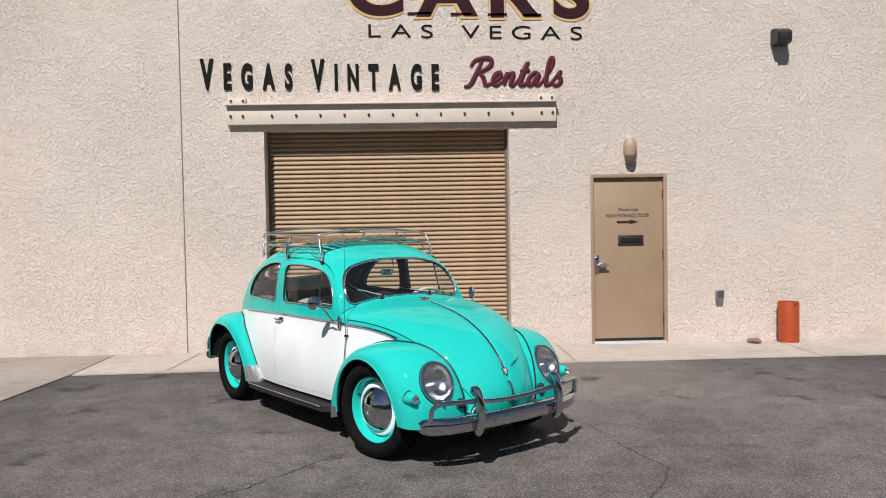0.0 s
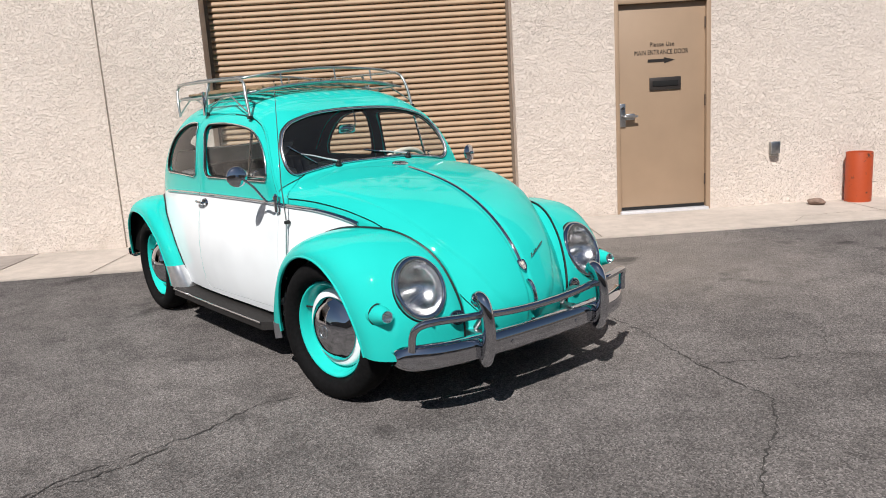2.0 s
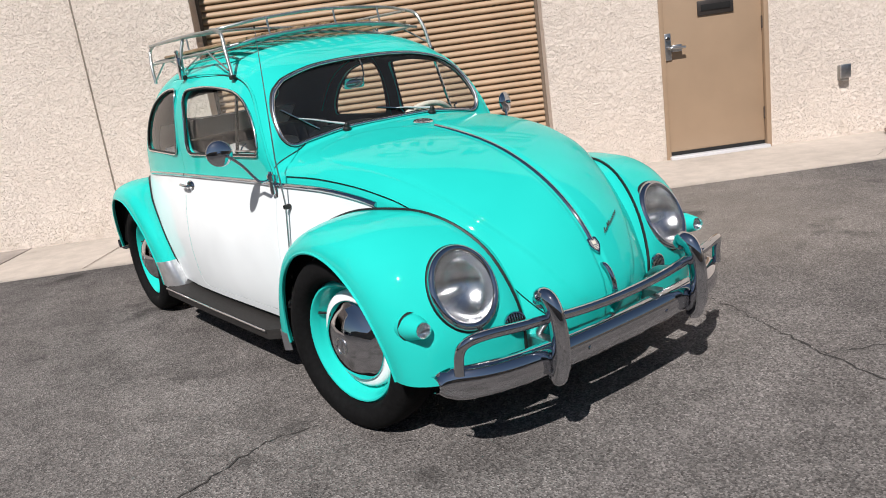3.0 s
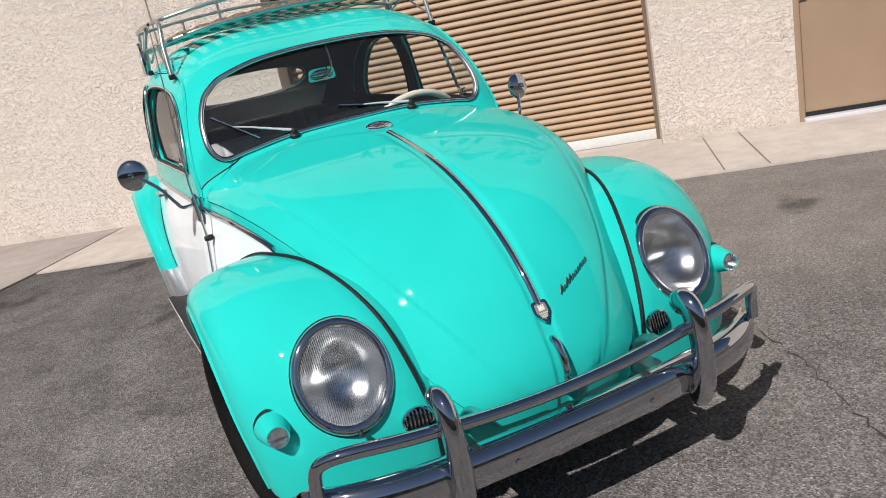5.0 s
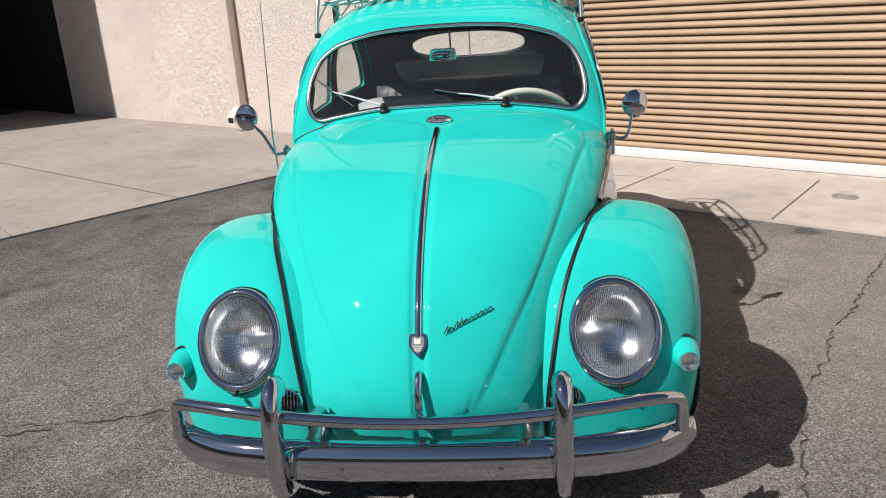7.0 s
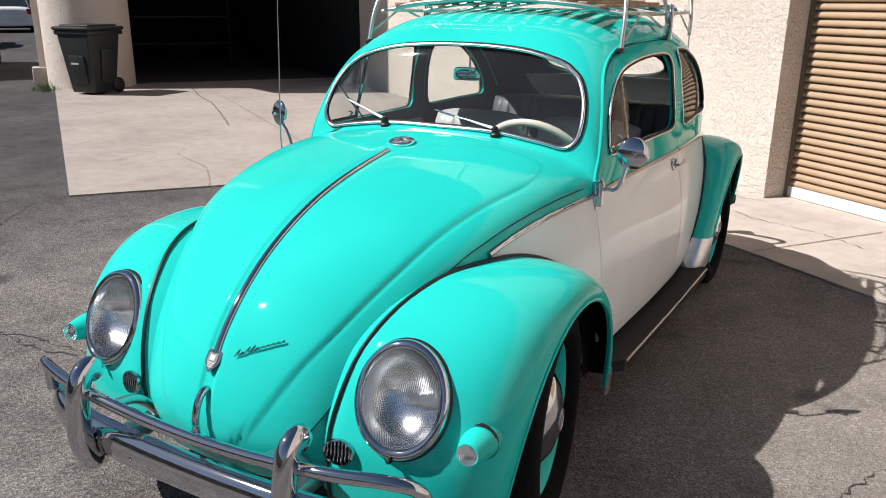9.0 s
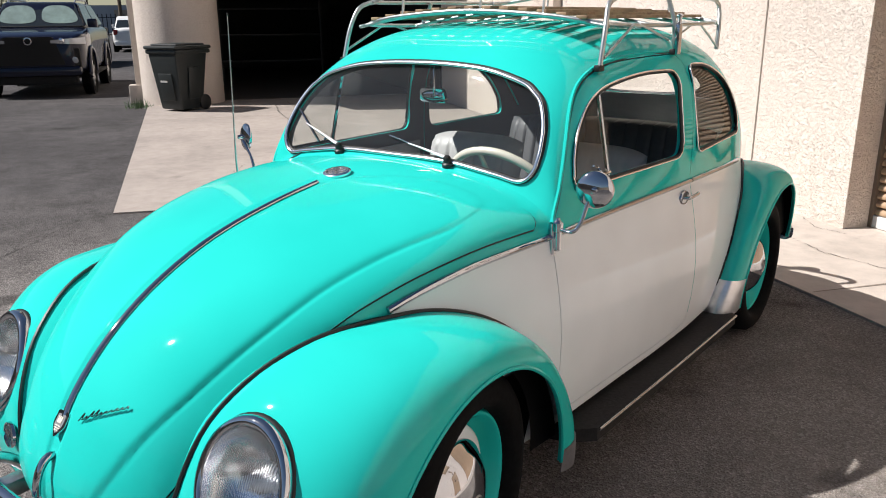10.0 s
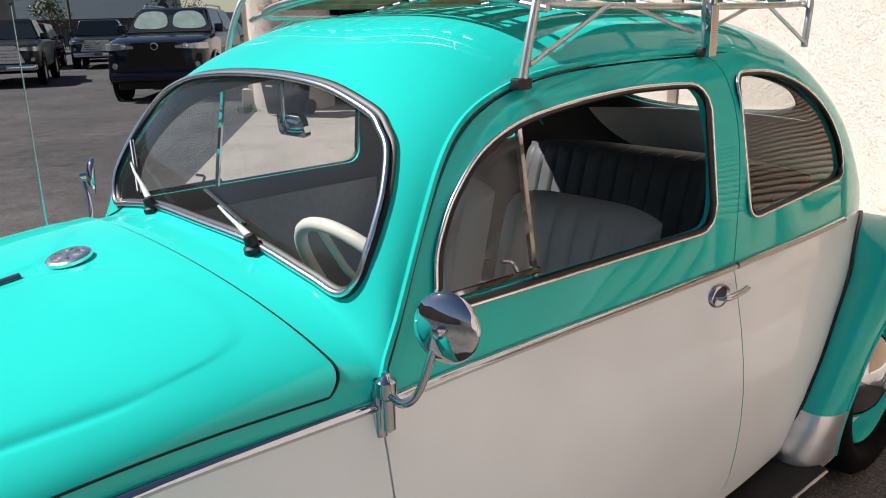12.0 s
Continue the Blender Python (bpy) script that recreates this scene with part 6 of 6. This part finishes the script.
def parked(name, label, category, at, turn, mat, L, W, H, hood, belt, cab, tail, clear, tyre, soft=4.0, shades=False, chrome=False, nose=0.0):
    """A parked car that faces +x: L, W, H its size; hood, belt and tail heights; cab = (screen foot, screen head, rear head, rear foot) from the front."""
    v = thing(name, label, category)
    h, f = W / 2, L / 2
    s0, s1, r0, r1 = (f - c for c in cab)
    nose = nose or hood - .10
    sec = [(f, h * .74, clear + .14, nose - .10, soft), (f - .05, h * .86, clear + .05, nose - .03, soft), (f - .16, h * .94, clear + .01, nose + .01, soft + .5), (f - .40, h * .98, clear, (nose + hood) / 2 + .02, soft + 1), (f - .8, h, clear, hood, soft + 2), (s0, h, clear, belt, soft + 2), (0, h, clear, belt + .02, soft + 2), (r1 + .05, h, clear, belt, soft + 2), (-f + .35, h * .98, clear, tail, soft + 1), (-f + .12, h * .94, clear + .04, tail - .03, soft), (-f + .03, h * .88, clear + .08, tail - .10, soft), (-f, h * .80, clear + .14, tail - .18, soft)]
    part("body", loft(sec, "body", mat, 60), None, v)
    # cab: pillars and roof as a tapered shell, panes set in it
    lo = [(s0, h * .91), (r1, h * .91)]
    hi = [(s1, h * .71), (r0, h * .72)]
    bm = bmesh.new()
    b = [bm.verts.new((x, s * y, belt - .02)) for x, y in lo for s in (1, -1)]
    t = [bm.verts.new((x, s * y, H - .03)) for x, y in hi for s in (1, -1)]
    for q in ((b[0], b[1], t[1], t[0]), (b[1], b[3], t[3], t[1]), (b[3], b[2], t[2], t[3]), (b[2], b[0], t[0], t[2]), (t[0], t[1], t[3], t[2]), (b[0], b[2], b[3], b[1])):
        bm.faces.new(q)
    bmesh.ops.recalc_face_normals(bm, faces=bm.faces)
    bmesh.ops.bevel(bm, geom=list(bm.edges), offset=.09, segments=4, affect="EDGES", profile=.5)
    part("cab", bm, mat, v)

    def quad(p, name, m, out, parent=v, inset=.90, corner=.10):
        """A pane inset in the cab between four corners, pushed out a little."""
        p = [Vector(q) for q in p]
        mid = sum(p, Vector()) / 4
        nrm = (p[1] - p[0]).cross(p[3] - p[0]).normalized()
        if nrm.dot(mid - Vector((0, 0, belt))) < 0:
            nrm = -nrm
        q = []
        for a_, b_ in rounded([(0, 0), (1, 0), (1, 1), (0, 1)], corner, 5):
            c = (p[0] * (1 - a_) + p[1] * a_) * (1 - b_) + (p[3] * (1 - a_) + p[2] * a_) * b_
            q.append(mid + (c - mid) * inset + nrm * out)
        bmq = bmesh.new()
        face = bmq.faces.new([bmq.verts.new(c) for c in q])
        r = bmesh.ops.extrude_face_region(bmq, geom=[face])
        for e in r["geom"]:
            if isinstance(e, bmesh.types.BMVert):
                e.co -= nrm * .03
        bmesh.ops.recalc_face_normals(bmq, faces=bmq.faces)
        return part(name, bmq, m, parent)

    P = lambda x, y, z: (x, y, z)
    zb, zt = belt, H - .05
    quad([P(s0, h * .91, zb), P(s0, -h * .91, zb), P(s1, -h * .71, zt), P(s1, h * .71, zt)], "wind_screen", DARKGLASS, .006, v, .95, .06)
    if shades:
        for s in (1, -1):
            m_ = s * h * .42
            quad([P(s0 - .07, m_ + h * .40, zb + .06), P(s0 - .07, m_ - h * .38, zb + .06), P(s1 + .07, m_ * .85 - h * .30, zt - .06), P(s1 + .07, m_ * .85 + h * .24, zt - .06)], "sunshade", SHADE, .014, v, 1.0, .4)
    quad([P(r1, h * .91, zb), P(r1, -h * .91, zb), P(r0, -h * .72, zt), P(r0, h * .72, zt)], "rear_pane", DARKGLASS, .006)
    xm = (s0 + r1) / 2
    for s in (1, -1):
        for xa, xb, xc, xd in ((s0, xm, (s1 + r0) / 2, s1), (xm, r1, r0, (s1 + r0) / 2)):
            quad([P(xa, s * h * .91, zb), P(xb, s * h * .91, zb), P(xc, s * h * .72, zt), P(xd, s * h * .72, zt)], "side_pane", DARKGLASS, .006)
        part("door_mirror", boxed((s0 - .25, s * (h + .02) - .10, belt - .02), (s0 - .12, s * (h + .02) + .10, belt + .16), .03), mat, v)
        lamp = knots([0, .4, .75, 1], [.02, .012, -.06, -.26]), knots([0, .4, .75, 1], [h * .40, h * .66, h * .88, h * .985])
        spot = lambda u, w, d: (f + lamp[0](u) + d, s * (lamp[1](u) + d * u), nose - .15 - .05 * u + .02 * u * u + w * (.05 + .13 * u - .05 * u * u))
        part("headlight", slab(lambda u, w: spot(u, w, .012), lambda u, w: spot(u, w, -.04), [0, .2, .4, .6, .8, 1], [0, .5, 1], "headlight", [CLEARLENS], None, 40), None, v, "clear headlight")
        part("tail_lamp", boxed((-f + .0, s * h * .82 - .10, tail - .34), (-f + .12, s * h * .82 + .10, tail - .10), .02), REDLENS, v, "red tail lamp")
        part("fog_lamp", lathe([(0, .06), (.03, .05), (.03, 0)], "fog_lamp", CLEARLENS, 16, "x"), None, v).matrix_local = pose(f - .04, s * h * .80, clear + .30)
        for xw in (f - .92, -f + .95):
            w_ = part("wheel", lathe([(-.10, 0), (-.10, tyre * .7), (-.11, tyre * .9), (-.08, tyre), (.08, tyre), (.11, tyre * .9), (.10, tyre * .68), (.06, tyre * .62)], "wheel", TYRE, 32, "y"), None, v, "black tyre with light rim")
            rim = part("rim", lathe([(.06, tyre * .64), (.09, tyre * .62), (.05, tyre * .35), (.07, tyre * .1), (.075, 0)], "rim", DARKTRIM if shades else ALLOY, 20, "y"), None, w_)
            for a_ in range(0, 360, 60) if shades else ():
                part("spoke", boxed((-.035, .055, 0), (.035, .10, tyre * .63), .008), ALLOY, rim).matrix_local = pose(0, 0, 0, 0, a_, 0)
            w_.matrix_local = pose(xw, s * (h - .10), tyre) @ (Matrix.Identity(4) if s > 0 else pose(0, 0, 0, 0, 0, 180))
            part("arch", lathe([(-.02, tyre + .10), (.02, tyre + .10), (.02, tyre + .04), (-.02, tyre + .04)], "arch", BLACK, 32, "y"), None, v).matrix_local = pose(xw, s * (h - .01), tyre + .02)
    gz = clear + .22
    face_ = prism(rounded([(-h * .62, gz), (h * .62, gz), (h * .44, nose - .03), (-h * .44, nose - .03)], .05), "x", f - .10, f + .022)
    face_.materials.append(DULLMETAL if chrome else BLACK)
    gr = part("grille", face_, None, v, "wide front grille")
    for i in range(4):
        z = gz + .08 + i * (nose - .14 - gz) / 4
        part("bar", boxed((f + .015, -h * .46, z - .012), (f + .030, h * .46, z + .012)), CHROME if chrome else BLACK, gr)
    part("badge", lathe([(0, .075), (.012, .075), (.014, .055), (.006, .05)], "badge", CHROME, 24, "x"), None, gr, "round chrome badge").matrix_local = pose(f + .024, 0, nose - .11)
    part("front_bumper", boxed((f - .14, -h * .90, clear + .0), (f + .05, h * .90, clear + .20), .07), CHROME if chrome else mat, v)
    part("rear_bumper", boxed((-f - .04, -h * .91, clear + .05), (-f + .12, h * .91, clear + .28), .05), mat, v)
    if not shades:
        part("plate", boxed((f + .05, -.15, clear + .05), (f + .056, .15, clear + .16)), plain("plate_grey", (.10, .10, .10), .5), v, "plain number plate")
    part("underside", boxed((-f + .3, -h * .8, clear - .06), (f - .3, h * .8, clear + .1)), UNDER, v)
    v.matrix_world = pose(*at, 0, 0, 0, turn)
    return v


suv = parked("suv", "dark navy sport utility vehicle with silver sunshades", "suv", (-17.73, 3.13), 0, NAVY, 4.9, 2.02, 1.90, 1.30, 1.36, (1.45, 2.0, 4.45, 4.84), 1.38, .42, .42, 5.5, True, nose=1.21)
for s in (1, -1):
    part("intake", boxed((2.20, s * .80 - .13, .56), (2.43, s * .80 + .10, .96), .03), BLACK, suv, "black air intake round the fog lamp")
    part("fog_lens", lathe([(0, .055), (.03, .05), (.04, 0)], "fog_lens", CLEARLENS, 16, "x"), None, suv, "round fog lamp").matrix_local = pose(2.42, s * .80, .74)
    for y in (.60, .78):
        part("projector", lathe([(-.04, .055), (.02, .05), (.03, .03), (.032, 0)], "projector", BRIGHT, 16, "x"), None, suv, "bright lamp projector").matrix_local = pose(2.455 if y < .7 else 2.40, s * y, 1.105)
    part("side_step", boxed((-1.0, s * .96 - .09, .36), (1.05, s * .96 + .07, .43), .02), BLACK, suv, "black side step")
    for x in (1.53, -1.50):
        flare = [(x + .53 * math.cos(a), s * 1.015, .42 + .53 * math.sin(a)) for a in np.linspace(-.1, math.pi + .1, 21)]
        part("wheel_flare", tube(flare, .045, "wheel_flare", NAVY, 8), None, suv)
part("valance", boxed((2.15, -.80, .27), (2.40, .80, .47), .04), BLACK, suv, "black lower valance")
part("cowl", boxed((.96, -.88, 1.33), (1.06, .88, 1.375), .015), BLACK, suv, "black cowl with wipers")
for s in (1, -1):
    part("roof_rail", tube([(-1.85, s * .66, 1.86), (-1.75, s * .66, 1.93), (.05, s * .66, 1.93), (.22, s * .66, 1.86)], .02, "roof_rail", ALLOY, 8), None, suv, "silver roof rail")
parked("sedan", "champagne saloon parked with its tail to the yard", "car", (-28.4, 2.25), 178, TANCAR, 4.8, 1.86, 1.66, 1.05, 1.08, (1.45, 2.05, 3.55, 4.25), 1.14, .26, .35, 3.2)
parked("sedan", "white saloon parked far behind", "car", (-42.0, 3.4), 182, OFFWHITE, 4.8, 1.9, 1.72, 1.10, 1.12, (1.45, 2.05, 3.6, 4.3), 1.16, .26, .35, 3.2)
parked("pickup_truck", "black pickup truck with chrome grille and bumper", "pickup truck", (-24.0, -3.1), 15, plain("black_truck_paint", (.010, .010, .011), .35, coat=.15, spec=.2), 5.6, 2.02, 1.85, 1.22, 1.25, (1.45, 1.9, 3.2, 3.45), 1.22, .42, .40, 6.0, chrome=True)
parked("pickup_truck", "old black pickup with a wide chrome grille", "pickup truck", (-33.6, -3.35), 12, plain("black_green_paint", (.008, .012, .011), .3, coat=.7, spec=.1), 5.2, 2.0, 1.88, 1.22, 1.25, (1.45, 1.75, 2.9, 3.1), 1.2, .45, .38, 6.0, chrome=True)
parked("wagon", "maroon and silver station wagon seen from behind", "car", (-33.75, -6.14), 194, MAROONCAR, 4.9, 1.9, 1.80, 1.1, 1.15, (1.3, 1.8, 4.5, 4.8), 1.2, .30, .36)
parked("sedan", "dark maroon saloon behind the pickups", "car", (-40.5, -5.7), 12, MAROONCAR, 4.6, 1.8, 1.45, .98, 1.0, (1.45, 2.05, 3.4, 4.1), 1.02, .22, .33)

# ---- distance ----
METALROOF = plain("blue_grey_metal_roof", (.036, .05, .062), .8, 0.0, spec=.1, grain=.1, scale=.6)
FARWALL, TANWALL = plain("far_wall", (.30, .25, .20), .9, grain=.2, scale=.3), plain("far_tan_wall", (.24, .145, .09), .9, grain=.2, scale=.3)
far = thing("storage_building", "long low building with a blue-grey metal roof", "building")
part("wall", boxed((-92, -75, 0), (-84, -14, 2.9)), FARWALL, far)
rf = prism([(-82.5, 2.6), (-88, 4.7), (-93.5, 2.6)], "y", -76, -13)
rf.materials.append(METALROOF)
part("roof", rf, None, far)
for y in np.arange(-72, -16, 6.0):
    part("bay_door", boxed((-84.05, y, 0), (-83.9, y + 4, 2.4)), plain("far_door", (.12, .12, .12), .6), far)
far2 = thing("apartment_building", "far tan flat-roofed building with window rows", "building")
part("wall", boxed((-170, -75, 0), (-150, -40, 9)), TANWALL, far2)
for y in np.arange(-73, -42, 4.0):
    for z in (1.5, 4.2, 6.9):
        part("window", boxed((-150.02, y, z), (-149.9, y + 1.8, z + 1.4)), DARKGLASS, far2)
far3 = thing("tower_building", "pale far tower with dark window bands", "building")
part("wall", boxed((-620, -165, 0), (-580, -120, 40)), plain("pale_tower", (.50, .47, .45), .8), far3)
for z in np.arange(4, 38, 4.0):
    part("window_band", boxed((-580.05, -164, z), (-579.6, -121, z + 1.6)), DARKGLASS, far3)
far4 = thing("warehouse", "far pale warehouse behind parked cars", "building")
part("wall", boxed((-130, -12, 0), (-110, 12, 3.4)), plain("pale_warehouse", (.30, .33, .37), .8, grain=.15, scale=.2), far4)
part("door", boxed((-110.05, -3, 0), (-109.9, 3, 2.8)), FARWALL, far4)
fence = thing("fence", "dark palisade fence at the far side of the lot", "fence")
pale = boxed((-.03, -.035, 0), (.03, .035, 2.0))
pale_me = bpy.data.meshes.new("pale")
pale.to_mesh(pale_me)
pale.free()
pale_me.materials.append(DARKTRIM)
for y in np.arange(-40, 6, .32):
    part("pale", pale_me, None, fence).matrix_local = pose(-66, y, 0)
for z in (.4, 1.7):
    part("fence_rail", boxed((-66.05, -40, z), (-66.0, 6, z + .06)), DARKTRIM, fence)

LEAF = plain("dusty_leaf", (.07, .095, .035), .6, grain=.4, scale=3)
BARK = plain("bark", (.10, .075, .05), .9, grain=.3, bump=.4)


def leafy_tree(at, h, spread, seed, label):
    """A tapered trunk with limbs and a crown of many small leaves."""
    rnd = random.Random(seed)
    t = thing("tree", label, "tree", "trees behind the lot")
    part("trunk", tube([(0, 0, 0), (.05, .03, h * .3), (.0, .1, h * .55)], [.16, .12, .07], "trunk", BARK, 8), None, t)
    verts, faces = [], []
    for i in range(7):
        a, r = rnd.uniform(0, 6.28), spread * rnd.uniform(.4, .8)
        tip = (r * math.cos(a), r * math.sin(a), h * rnd.uniform(.6, .92))
        part("limb", tube([(0, .05, h * .4), (tip[0] * .5, tip[1] * .5, h * .55), tip], [.06, .04, .015], "limb", BARK, 6), None, t)
        for _ in range(170):
            c = Vector(tip) + Vector((rnd.gauss(0, .4), rnd.gauss(0, .4), rnd.gauss(0, .32))) * spread * .55
            u = Vector((rnd.uniform(-1, 1), rnd.uniform(-1, 1), rnd.uniform(-1, 1))).normalized()
            w = u.orthogonal().normalized()
            s = rnd.uniform(.06, .14)
            k = len(verts)
            verts += [c - u * s, c + w * s * .5, c + u * s, c - w * s * .5]
            faces.append((k, k + 1, k + 2, k + 3))
    part("crown", mesh_of("crown", verts, faces, LEAF, None, 0), None, t)
    t.matrix_world = pose(*at, 0, 0, 0, rnd.uniform(0, 360))


for i, (x, y, h, sp) in enumerate(((-70, -18, 4.2, 1.6), (-72, -25, 3.6, 1.5), (-75, -9, 5.5, 2.2), (-90, 2, 6, 2.4), (-74, 5.5, 4.5, 2.0), (-68, -30, 4.0, 1.7), (-95, 8, 6, 2.5))):
    leafy_tree((x, y), h, sp, i + 3, "dusty green tree behind the fence")
for i, (x, y, h) in enumerate(((-80, -20, 8), (-60, 1.5, 8.5), (-100, -5, 9))):
    p_ = thing("utility_pole", "dark wooden utility pole with a cross arm", "utility pole", "utility poles")
    part("post", tube([(0, 0, 0), (0, 0, h)], [.14, .09], "post", BARK, 8), None, p_)
    part("cross_arm", boxed((-.06, -1.1, h - .6), (.06, 1.1, h - .48)), BARK, p_)
    p_.matrix_world = pose(x, y, 0)
# added unseen walls close the yard behind the camera and darken chrome reflections
structure("wall_south", boxed((-60, -20, 0), (60, -17, 6.5)), FARWALL, "unseen plain tan building added across the lot", "wall", 0)
structure("wall_east", boxed((38, -40, 0), (40, 12, 5.0)), FARWALL, "unseen plain tan wall added beyond the lot", "wall", 0)
